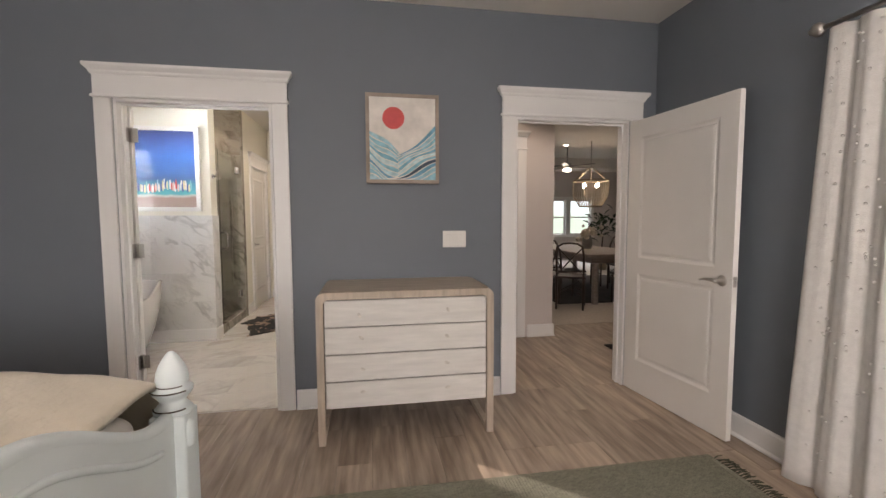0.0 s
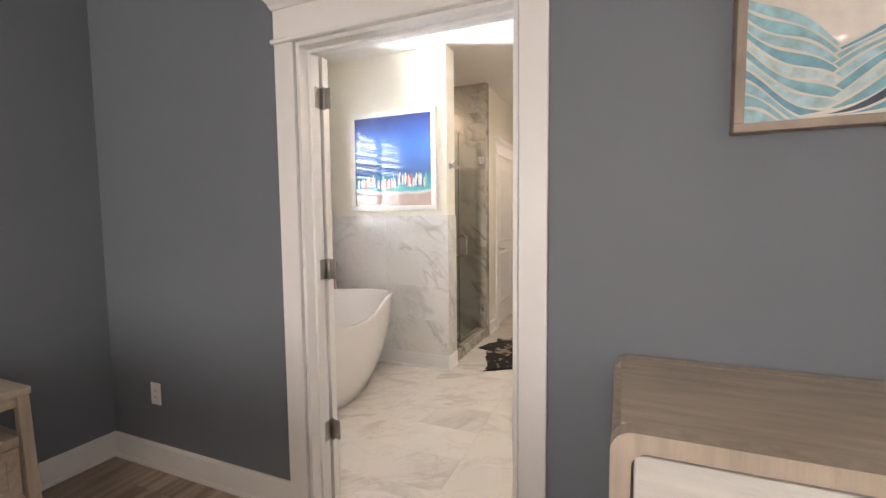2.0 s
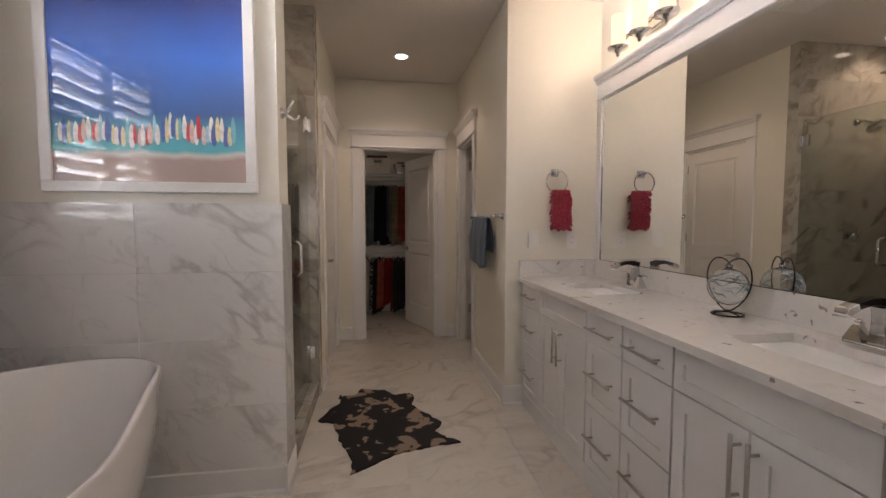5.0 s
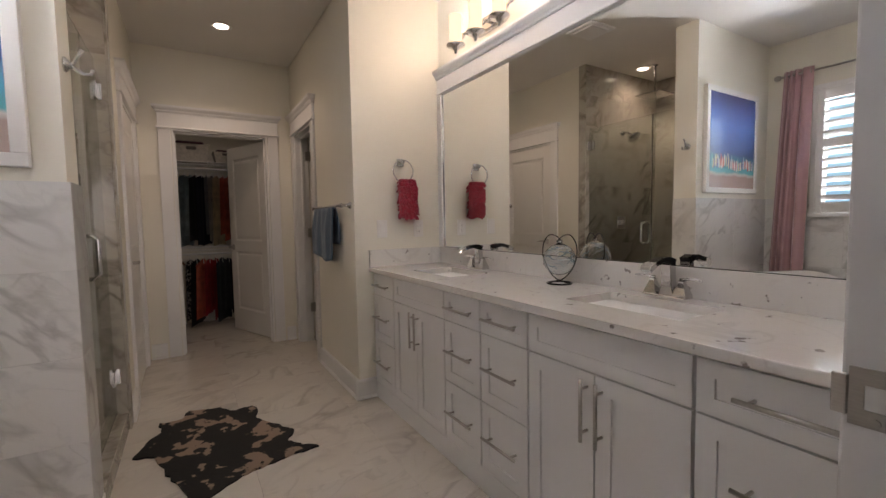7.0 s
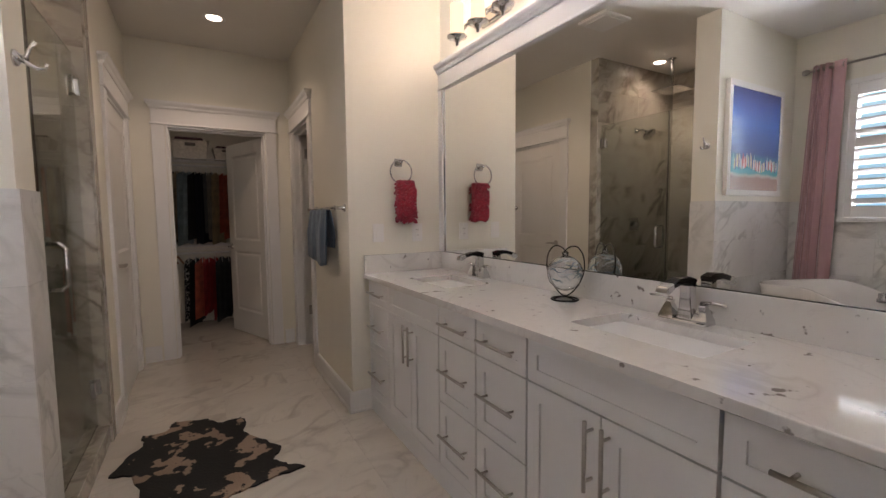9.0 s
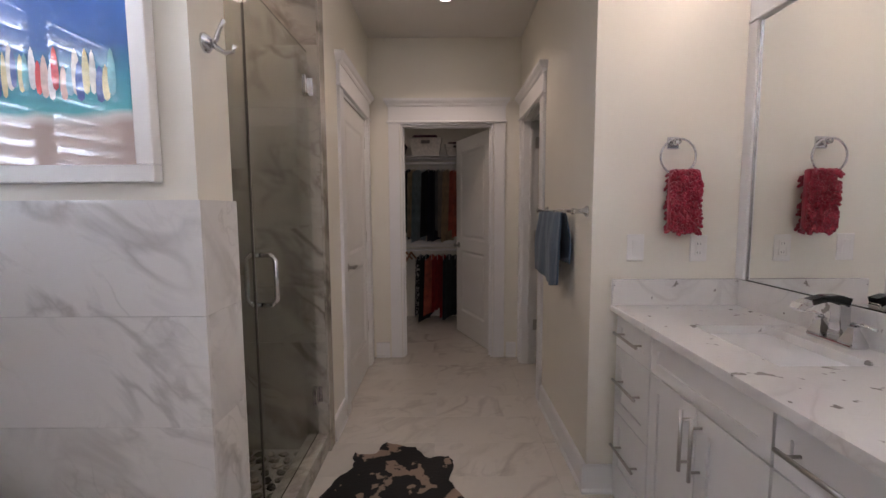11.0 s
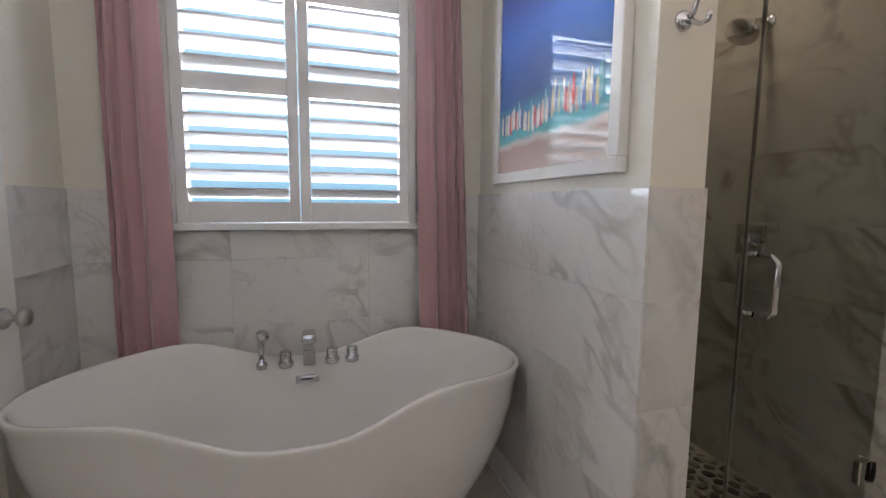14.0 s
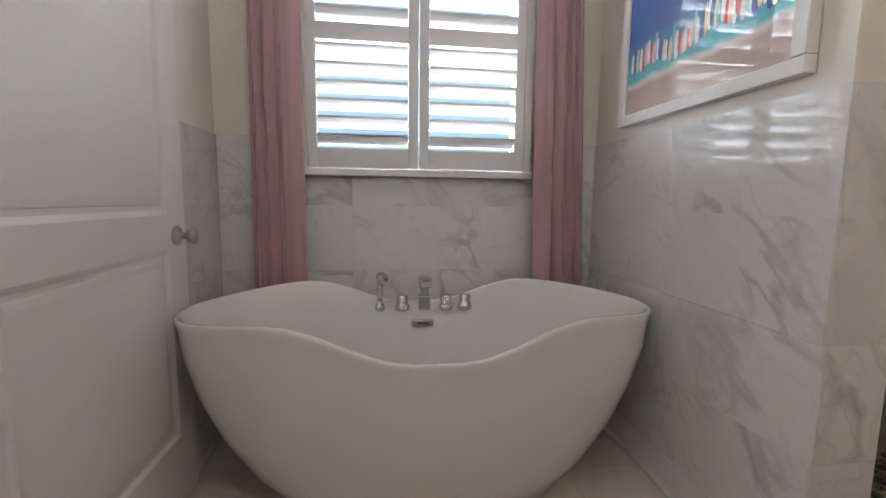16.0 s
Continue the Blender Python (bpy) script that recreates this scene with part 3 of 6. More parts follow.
def panel_door(name, m, w, h, label, handle="lever", away=1, hinge_side=1, th=0.036):
    """Two-panel door. In its own axes the hinge edge is at x = 0, the leaf runs to x = w, and lies between y = -th and 0."""
    root = thing(name, None, label, "door", m=m)
    st, r0, r1, r2 = 0.118, 0.24, 0.95, 0.125
    mid = 0.115
    z0 = 0.008
    bm = bmesh.new()
    cuts = [(st, w - st, z0 + r0, r1 - mid / 2), (st, w - st, r1 + mid / 2, h - r2)]
    leaf = slab("y", -th, 0, (0, w), (z0, h), cuts)
    part("leaf", leaf, DOORP, root, "", False, True)
    for u0, u1, v0, v1 in cuts:
        bm = bmesh.new()
        for s, face in ((1, 0.0), (-1, -th)):
            rings = []
            for o, d in ((0, 0.0), (0.006, -0.003), (0.016, -0.009), (0.03, -0.010), (0.034, -0.006), (0.05, -0.0035)):
                y = face + s * d
                rings.append([bm.verts.new(p) for p in ((u0 + o, y, v0 + o), (u1 - o, y, v0 + o), (u1 - o, y, v1 - o), (u0 + o, y, v1 - o))])
            for a, b in zip(rings, rings[1:]):
                for k in range(4):
                    bm.faces.new((a[k], a[(k + 1) % 4], b[(k + 1) % 4], b[k]))
            bm.faces.new(rings[-1])
        part("panel", bm, DOORP, root, "", False, True)
    for z in (0.347, 1.092, 1.842):
        hinge(root, -0.004, 0.0 if hinge_side > 0 else -th, z)
    if handle == "lever":
        lever(root, w - 0.065, 0.0, 0.935, 1, -1)
        lever(root, w - 0.065, -th, 0.935, -1, -1)
    else:
        knob(root, w - 0.065, 0.0, 0.935, 1)
        knob(root, w - 0.065, -th, 0.935, -1)
    lp = part("latch_plate", box(w - 0.0005, w + 0.0015, -th / 2 - 0.012, -th / 2 + 0.012, 0.905, 0.965, 0.0006), NICKEL, root, "", False, True)
    part("latch_bolt", box(w + 0.0015, w + 0.009, -th / 2 - 0.006, -th / 2 + 0.006, 0.925, 0.945, 0.002), NICKEL, lp, "", False, True)
    return root


def heading(dx, dy):
    return math.degrees(math.atan2(dy, dx))


panel_door("bedroom_door", pose(2.118, 2.925, 0, 0, 0, heading(0.085, -0.86)), 0.875, 2.0,
           "white two-panel bedroom door standing open into the room", hinge_side=1)
O_DOOR = panel_door("bathroom_door", pose(-1.345, 3.078, 0, 0, 0, 179.7), 0.885, 2.02,
           "white two-panel bathroom door swung fully open against the wall", handle="knob", hinge_side=1)
panel_door("closet_door", pose(-0.44, 7.585, 0, 0, 0, heading(-0.285, 0.74)), 0.785, 2.02,
           "white two-panel closet door standing open inward", hinge_side=-1)
panel_door("linen_door", pose(XS - 0.004, 7.25, 0, 0, 0, -90), 0.80, 2.02,
           "closed white two-panel door in the corridor wall", hinge_side=1)
panel_door("toilet_room_door", pose(-0.072, 7.288, 0, 0, 0, -3), 0.64, 2.02,
           "white two-panel toilet room door open inward", hinge_side=-1)

part("casing_bathroom_side", box(-0.468, -0.362, YT, YT + 0.05, 0, 2.06, 0.004), TRIM, None, "white casing on the bathroom side of the doorway", category="door casing", kind="structure")
for z in (0.347, 1.092, 1.842):
    part("jamb_hinge_leaf", box(-1.3555, -1.3525, 3.034, 3.070, z - 0.045, z + 0.045, 0.001), NICKEL, O_DOOR, "square-cornered satin nickel hinge")
# strike plate in the bathroom doorway
sp = thing("strike_plate", (-0.468, 3.09, 0.94), "nickel strike plate set in the white door jamb", "strike plate")
part("plate", slab("x", -0.4705, -0.468, (3.062, 3.112), (0.935, 1.005), [(3.076, 3.098, 0.955, 0.985)]), NICKEL, sp)
part("lip", box(-0.474, -0.4675, 3.112, 3.128, 0.945, 0.995, 0.002), NICKEL, sp)
for z in (0.943, 0.997):
    part("screw", lathe([(0.005, 0), (0.005, 0.002), (0, 0.0025)], seg=10, m=pose(0, 0, 0, 0, -90, 0), at=(-0.4705, 3.087, z)), NICKEL, sp)

# ---------------------------------------------------------------- bathroom: vanity
CF, CT = -0.085, 0.855          # cabinet fronts, underside of the counter


def bar_pull(parent, x, y, z, length, upright=False):
    """A bar handle standing off a front that faces -x."""
    d = Vector((0, 0, 1)) if upright else Vector((0, 1, 0))
    c = Vector((x - 0.032, y, z))
    h = part("handle", tube([c - d * length / 2, c + d * length / 2], 0.006, 12), NICKEL, parent, "brushed nickel bar handle", True)
    for s in (-1, 1):
        p = c + d * s * (length / 2 - 0.03)
        part("post", tube([p, p + Vector((0.034, 0, 0))], 0.0045, 8), NICKEL, h, "", True)


def shaker_front(name, parent, y0, y1, z0, z1, rail=0.055):
    g = 0.003
    y0, y1, z0, z1 = y0 + g, y1 - g, z0 + g, z1 - g
    p = part(name, slab("x", CF, CF + 0.019, (y0, y1), (z0, z1), [(y0 + rail, y1 - rail, z0 + rail, z1 - rail)]), CABP, parent)
    q = part("inset_panel", box(CF + 0.008, CF + 0.0185, y0 + rail, y1 - rail, z0 + rail, z1 - rail), CABP, p)
    return p


def cabinet(y0, y1, kind, label):
    root = thing("vanity_cabinet", (CF, (y0 + y1) / 2, 0), label, "cabinet", "vanity cabinets")
    part("carcass", box(CF + 0.02, XM - 0.005, y0 + 0.001, y1 - 0.001, 0.0, CT - 0.002), CABP, root)
    part("plinth", box(CF + 0.004, CF + 0.02, y0, y1, 0.0, 0.105, 0.002), CABP, root)
    a, b, c, d = 0.11, 0.408, 0.706, 0.846
    ym = (y0 + y1) / 2
    if kind == "drawers":
        y0, y1 = y0 + 0.002, y1 - 0.002
        for z0, z1 in ((a, b), (b, c), (c, d)):
            w = y1 - y0
            f = shaker_front("drawer_front", root, y0, y1, z0, z1, 0.05 if z1 < d else 0.042)
            bar_pull(f, CF, ym, (z0 + z1) / 2 + (0.0 if z1 == d else 0.01), min(w * 0.72, 0.215))
    else:
        y0, y1 = y0 + 0.002, y1 - 0.002
        shaker_front("false_front", root, y0, y1, c, d, 0.042)
        for s in (0, 1):
            f = shaker_front("cabinet_door", root, (y0, ym)[s], (ym, y1)[s], a, c)
            bar_pull(f, CF, ym + (0.028 if s else -0.028), 0.588, 0.20, True)
    return root


cabinet(5.295, 5.615, "drawers", "white shaker vanity unit with three narrow drawers")
cabinet(4.70, 5.295, "doors", "white shaker vanity unit with two doors under a sink")
cabinet(4.40, 4.70, "drawers", "white shaker vanity unit with three drawers")
cabinet(4.10, 4.40, "drawers", "white shaker vanity unit with three drawers")
cabinet(3.50, 4.10, "doors", "white shaker vanity unit with two doors under a sink")
cabinet(3.085, 3.50, "drawers", "white shaker vanity unit with three wide drawers")

SINKS = [(0.075, 0.335, 3.63, 4.07), (0.055, 0.325, 4.87, 5.28)]
top = thing("vanity_countertop", (0.17, 4.35, CT), "long white veined stone vanity countertop with two sink cutouts", "countertop")
bm = slab("z", CT, CT + 0.03, (-0.112, XM - 0.001), (3.075, 5.628), SINKS)
edges = [e for e in bm.edges if abs(e.verts[0].co.x + 0.112) < 1e-4 and abs(e.verts[1].co.x + 0.112) < 1e-4 and abs(e.verts[0].co.z - e.verts[1].co.z) < 1e-4]
bmesh.ops.bevel(bm, geom=edges, offset=0.008, segments=3, profile=0.5, affect="EDGES")
part("slab", bm, COUNTER, top)
part("backsplash", box(XM - 0.022, XM - 0.001, 3.075, 5.606, CT + 0.03, 1.0, 0.002), COUNTER, top)
part("side_splash", box(-0.108, XM - 0.001, 5.607, 5.628, CT + 0.03, 1.0, 0.002), COUNTER, top)


def sink(x0, x1, y0, y1):
    root = thing("undermount_sink", ((x0 + x1) / 2, (y0 + y1) / 2, CT - 0.15), "white rectangular undermount porcelain sink", "sink", "vanity sinks")
    bm = bmesh.new()
    rings = []
    for o, z, r in ((-0.012, -0.001, 0.03), (0.0, -0.001, 0.035), (0.006, -0.03, 0.04), (0.018, -0.11, 0.05), (0.05, -0.14, 0.06), (0.12, -0.15, 0.03)):
        ring = []
        for cx, cy, a0 in ((x1 - o - r, y1 - o - r, 0), (x0 + o + r, y1 - o - r, 90), (x0 + o + r, y0 + o + r, 180), (x1 - o - r, y0 + o + r, 270)):
            for k in range(5):
                a = radians(a0 + 22.5 * k)
                ring.append(bm.verts.new((cx + r * math.cos(a), cy + r * math.sin(a), CT + z)))
        rings.append(ring)
    for a, b in zip(rings, rings[1:]):
        for k in range(20):
            bm.faces.new((a[k], a[(k + 1) % 20], b[(k + 1) % 20], b[k]))
    bm.faces.new(rings[-1])
    part("bowl", bm, PORC, root, "", True)
    part("drain", lathe([(0.024, 0), (0.024, 0.003), (0.018, 0.005), (0, 0.005)], ((x0 + x1) / 2 + 0.03, (y0 + y1) / 2, CT - 0.15), 20), CHROME, root, "chrome drain", True)


for s in SINKS:
    sink(*s)


def faucet(y):
    x, z = 0.385, CT + 0.03
    root = thing("sink_faucet", (x, y, z), "polished chrome two-handle centerset sink faucet", "faucet", "vanity faucets")
    part("base_plate", box(x - 0.028, x + 0.028, y - 0.08, y + 0.08, z, z + 0.014, 0.006, 3), CHROME, root)
    # square-cut flared column, then a flat arched arm over the bowl
    def square_run(path):
        bm = bmesh.new()
        rings = []
        for i, ((px, pz), hw, ht) in enumerate(path):
            a = path[max(i - 1, 0)][0]
            b = path[min(i + 1, len(path) - 1)][0]
            d = Vector((b[0] - a[0], 0, b[1] - a[1])).normalized()
            nrm = Vector((-d.z, 0, d.x))
            c = Vector((px, y, pz))
            rings.append([bm.verts.new(c + Vector((0, sy * hw, 0)) + nrm * sn * ht) for sy, sn in ((-1, -1), (1, -1), (1, 1), (-1, 1))])
        for a, b in zip(rings, rings[1:]):
            for k in range(4):
                bm.faces.new((a[k], a[(k + 1) % 4], b[(k + 1) % 4], b[k]))
        bm.faces.new(rings[0][::-1]), bm.faces.new(rings[-1])
        bmesh.ops.bevel(bm, geom=bm.edges[:], offset=0.003, segments=2, profile=0.5, affect="EDGES")
        return bm

    column = part("spout", square_run([((x + 0.012, z + 0.012), 0.027, 0.024), ((x + 0.010, z + 0.045), 0.021, 0.019), ((x + 0.008, z + 0.085), 0.018, 0.018), ((x + 0.006, z + 0.128), 0.018, 0.019)]), CHROME, root)
    # chrome arm coloured dark to carry the reflection seen along its top
    part("spout_arm", square_run([((x + 0.024, z + 0.130), 0.0185, 0.016), ((x - 0.01, z + 0.143), 0.0185, 0.013), ((x - 0.05, z + 0.144), 0.0185, 0.010), ((x - 0.098, z + 0.132), 0.019, 0.009)]), DARKENEDCHROME, column, "chrome spout arm with a dark reflection put into its colour")
    part("spout_tip", square_run([((x - 0.096, z + 0.132), 0.020, 0.011), ((x - 0.125, z + 0.120), 0.020, 0.012), ((x - 0.132, z + 0.108), 0.018, 0.010)]), CHROME, column)
    for s in (-1, 1):
        h = part("handle_base", lathe([(0.036, 0.008), (0.034, 0.020), (0.022, 0.045), (0.013, 0.062), (0.016, 0.068), (0.0, 0.074)], seg=4, m=pose(0, 0, 0, 0, 0, 45), at=(x, y + s * 0.056, z)), CHROME, root)
        part("handle_lever", tube([(x, y + s * 0.048, z + 0.074), (x, y + s * 0.085, z + 0.079), (x - 0.004, y + s * 0.128, z + 0.076)], [0.006, 0.0055, 0.0045], 8), CHROME, h, "", True)


faucet(3.86)
faucet(5.07)

# wall mirror with its white frame and crowned head
mir = thing("vanity_mirror", (XM, 4.4, 1.0), "wide wall mirror in a white painted frame over the vanity", "mirror")
part("mirror_glass", box(XM - 0.008, XM - 0.002, 3.12, 5.575, 1.003, 2.077), MIRROR, mir, "silvered mirror glass")
part("frame_side", box(XM - 0.024, XM - 0.001, 5.577, 5.628, 1.002, 2.078, 0.003), TRIM, mir)
part("frame_side", box(XM - 0.024, XM - 0.001, 3.075, 3.118, 1.002, 2.078, 0.003), TRIM, mir)
for y0, y1 in ((3.118, 3.124), (5.571, 5.577)):
    part("edge_trim", box(XM - 0.014, XM - 0.001, y0, y1, 1.003, 2.077, 0.001), CHROME, mir, "slim polished metal edge")
part("edge_trim", box(XM - 0.014, XM - 0.001, 3.125, 5.570, 0.997, 1.0025, 0.001), DARKENEDCHROME, mir, "dark lower mirror edge")
part("frame_head", box(XM - 0.022, XM - 0.001, 3.075, 5.628, 2.08, 2.185, 0.002), TRIM, mir)
part("cap", prism([(XM - 0.001, 2.187), (XM - 0.028, 2.187), (XM - 0.034, 2.197), (XM - 0.036, 2.206), (XM - 0.05, 2.218), (XM - 0.056, 2.230), (XM - 0.056, 2.243), (XM - 0.001, 2.243)], "y", 3.075, 5.628), TRIM, mir)
part("fillet", box(XM - 0.030, XM - 0.001, 3.076, 5.627, 2.079, 2.094, 0.005), TRIM, mir)

# three-shade vanity light
vl = thing("vanity_light", (XM, 4.99, 2.3), "chrome three-shade vanity light with glowing frosted glass cylinders", "wall light")
part("back_plate", box(XM - 0.018, XM - 0.001, 4.86, 5.12, 2.30, 2.40, 0.006, 3), CHROME, vl)
part("bar", tube([(0.395, 4.73, 2.345), (0.395, 5.25, 2.345)], 0.009), CHROME, vl, "", True)
part("bar_stem", tube([(XM - 0.018, 4.99, 2.345), (0.395, 4.99, 2.345)], 0.012), CHROME, vl, "", True)
for y in (5.20, 4.99, 4.775):
    arm = part("arm", tube(arc((0.36, y, 2.345), 0.035, 0, 90, 4, (1, 0, 0), (0, 0, -1)) + [Vector((0.33, y, 2.31))] + arc((0.33, y, 2.285), 0.02, 90, 180, 3, (1, 0, 0), (0, 0, 1)), 0.007), CHROME, vl, "", True)
    part("shade_cup", lathe([(0.0, -0.05), (0.009, -0.048), (0.011, -0.03), (0.02, -0.024), (0.02, -0.012), (0.026, -0.008), (0.056, -0.004), (0.058, 0.004), (0.034, 0.006), (0.034, 0.022), (0.0, 0.024)], (0.33, y, 2.262), 24), CHROME, arm, "", True)
    sh = part("shade", lathe([(0.036, 0.0), (0.038, 0.004), (0.038, 0.165), (0.036, 0.168), (0.034, 0.165), (0.034, 0.006), (0.0, 0.004)], (0.33, y, 2.275), 24), SHADE, vl, "glowing frosted glass cylinder", True)
    sh.visible_shadow = False

# ---------------------------------------------------------------- bathroom: things on the counter and the walls


def smooth_line(pts, n):
    """A curve through points, n steps between each two."""
    out = []
    for i in range(len(pts) - 1):
        p0, p1, p2, p3 = (pts[min(max(i + k, 0), len(pts) - 1)] for k in (-1, 0, 1, 2))
        for k in range(n):
            t = k / n
            out.append(tuple(0.5 * (2 * b + (c - a) * t + (2 * a - 5 * b + 4 * c - d) * t * t + (3 * b - a - 3 * c + d) * t ** 3) for a, b, c, d in zip(p0, p1, p2, p3)))
    return out + [tuple(pts[-1])]


orb = thing("glass_orb_on_stand", (0.33, 4.345, CT + 0.03), "clear swirled glass orb hanging in a black wire heart stand", "ornament")
o = Vector((0.33, 4.345, CT + 0.03))
yd = Vector((-0.35, 0.94, 0)).normalized()
part("base_ring", tube(arc(o + Vector((0, 0, 0.005)), 0.055, 0, 345, 24, (1, 0, 0), (0, 1, 0)), 0.004, 8, closed=True), BLACKMET, orb, "", True)
part("base_loop", tube([o + Vector((-0.05, 0.02, 0.006)), o + Vector((0, 0, 0.02)), o + Vector((0.05, 0.02, 0.006)), o + Vector((0, 0.01, 0.018)), o + Vector((0.01, -0.054, 0.006))], 0.003, 6), BLACKMET, orb, "", True)
for s in (-1, 1):
    heart = [(0.0, 0.015), (0.03, 0.035), (0.062, 0.075), (0.082, 0.13), (0.078, 0.19), (0.052, 0.226), (0.02, 0.225), (0.0, 0.208), (0.005, 0.198)]
    part("heart_wire", tube([o + yd * s * a + Vector((0, 0, b)) for a, b in smooth_line(heart, 5)], 0.0028, 8), BLACKMET, orb, "", True)
shell = [(0.074 * math.sin(radians(a)), -0.074 * math.cos(radians(a))) for a in range(0, 166, 15)] + [(0.012, 0.074), (0.014, 0.086), (0.006, 0.094), (0.0, 0.095)]
inner = [(0.0, 0.070)] + [(0.0715 * math.sin(radians(a)), -0.0715 * math.cos(radians(a))) for a in range(165, -1, -15)]
part("orb", lathe(shell + inner, o + Vector((0, 0, 0.115)), 28), GLASSB, orb, "clear blown glass orb", True)
wisp = mat("blue_grey_glass_swirl", (0.30, 0.40, 0.46), 0.2, var=0.5, scale=30)
pale_wisp = mat("white_glass_swirl", (0.62, 0.68, 0.70), 0.2, var=0.2, scale=30)
rnd = random.Random(31)
for k in range(20):
    a, e, line = rnd.uniform(0, 6.3), rnd.uniform(-0.9, 0.9), []
    for q in range(7):
        a, e = a + rnd.uniform(0.10, 0.32), e + rnd.uniform(-0.10, 0.22)
        line.append(o + Vector((0.068 * math.cos(e) * math.cos(a), 0.068 * math.cos(e) * math.sin(a), 0.115 + 0.068 * math.sin(e))))
    part("colour_wisp", tube(line, [0.0005, 0.002, 0.0035, 0.004, 0.003, 0.002, 0.0005], 6), wisp if k % 3 else pale_wisp, orb, "", True)


def chenille(bm, c, w, h, th, n, seed):
    """A shaggy hand towel: a padded sheet covered in short fingers; c is the middle of its top edge, it faces -y."""
    rnd = random.Random(seed)
    box(c[0] - w / 2, c[0] + w / 2, c[1] - th / 2, c[1] + th / 2, c[2] - h, c[2], 0.012, 2, bm)
    for k in range(n):
        x, z = c[0] + rnd.uniform(-0.5, 0.5) * w, c[2] - rnd.uniform(0.01, 1.0) * h
        s = rnd.choice((-1, -1, 1))
        y = c[1] + s * th / 2
        p = Vector((x, y, z))
        q = p + Vector((rnd.uniform(-0.010, 0.010), s * rnd.uniform(0.010, 0.018), -rnd.uniform(0.006, 0.02)))
        tube([p, (p + q) / 2 + Vector((0, s * 0.004, 0)), q], [0.0065, 0.0072, 0.0045], 6, bm)
    return bm


def towel_ring(m, label):
    root = thing("towel_ring", None, label, "towel ring", m=m)
    # in its own axes the wall is y = 0 and the ring stands out to -y
    part("mount", box(-0.026, 0.026, -0.012, 0.0, -0.026, 0.026, 0.005, 2), CHROME, root, "", False, True)
    part("post", tube([(0, -0.01, 0), (0, -0.055, 0.0)], [0.016, 0.011], 12), CHROME, root, "", True, True)
    part("ring", tube(arc((0, -0.052, -0.062), 0.074, 0, 350, 35, (1, 0, 0), (0, 0, 1)), 0.0045, 8, closed=True), CHROME, root, "", True, True)
    return root


towel_ring(pose(0.135, YV - 0.001, 1.59), "chrome towel ring on the cream wall")
part("hand_towel", chenille(bmesh.new(), (0.165, YV - 0.053, 1.475), 0.125, 0.262, 0.036, 620, 3), REDT, None, "crimson shaggy chenille hand towel hanging on a ring", category="towel", group="red hand towels")
towel_ring(pose(0.19, YT + 0.001, 1.59, 0, 0, 180), "chrome towel ring on the cream wall beside the doorway")
part("hand_towel", chenille(bmesh.new(), (0.17, YT + 0.053, 1.475), 0.125, 0.262, 0.036, 620, 7), REDT, None, "crimson shaggy chenille hand towel hanging on a ring", category="towel", group="red hand towels")

tb = thing("towel_bar", (XR, 6.0, 1.3), "chrome towel bar on the cream corridor wall", "towel bar")
for y in (5.70, 6.44):
    p = part("post", lathe([(0.026, 0), (0.026, 0.006), (0.016, 0.014), (0.011, 0.03), (0.011, 0.05), (0.016, 0.058), (0.016, 0.07), (0, 0.074)], seg=16, m=pose(0, 0, 0, 0, -90, 0), at=(XR, y, 1.30)), CHROME, tb, "", True)
part("bar", tube([(XR - 0.058, 5.69, 1.30), (XR - 0.058, 6.45, 1.30)], 0.009, 12), CHROME, tb, "", True)
bm = bmesh.new()
n, m_ = 26, 22
grid = []
for i in range(n + 1):
    u = i / n
    row = []
    for j in range(m_ + 1):
        v = j / m_
        y = 5.88 + 0.46 * u
        s = (v - 0.42) * 0.66          # cloth length over the bar
        wob = 0.010 * math.sin(9 * u + 3 * v) * min(1, abs(s) * 5) + 0.004 * math.sin(23 * u)
        drop = -abs(s)
        out = 0.013 * (1 if s < 0 else -1) if abs(s) > 0.02 else 0.013 * (-s / 0.02)
        spread = (0.02 if s > 0 else 0.026) * min(1, abs(s) * 6)
        row.append(bm.verts.new((XR - 0.058 + (out if s < 0 else out) + (spread if s < 0 else -spread) * 0.9 + wob, y + 0.012 * (u - 0.5) * abs(s) * 3,
                                 1.312 + drop - 0.02 * (abs(s) > 0.3) * math.sin(5 * u))))
    grid.append(row)
for i in range(n):
    for j in range(m_):
        bm.faces.new((grid[i][j], grid[i + 1][j], grid[i + 1][j + 1], grid[i][j + 1]))
tw = part("bath_towel", bm, BLUET, None, "steel blue towel folded over a chrome bar", True, category="towel")
md = tw.modifiers.new("thick", "SOLIDIFY")
md.thickness = 0.008


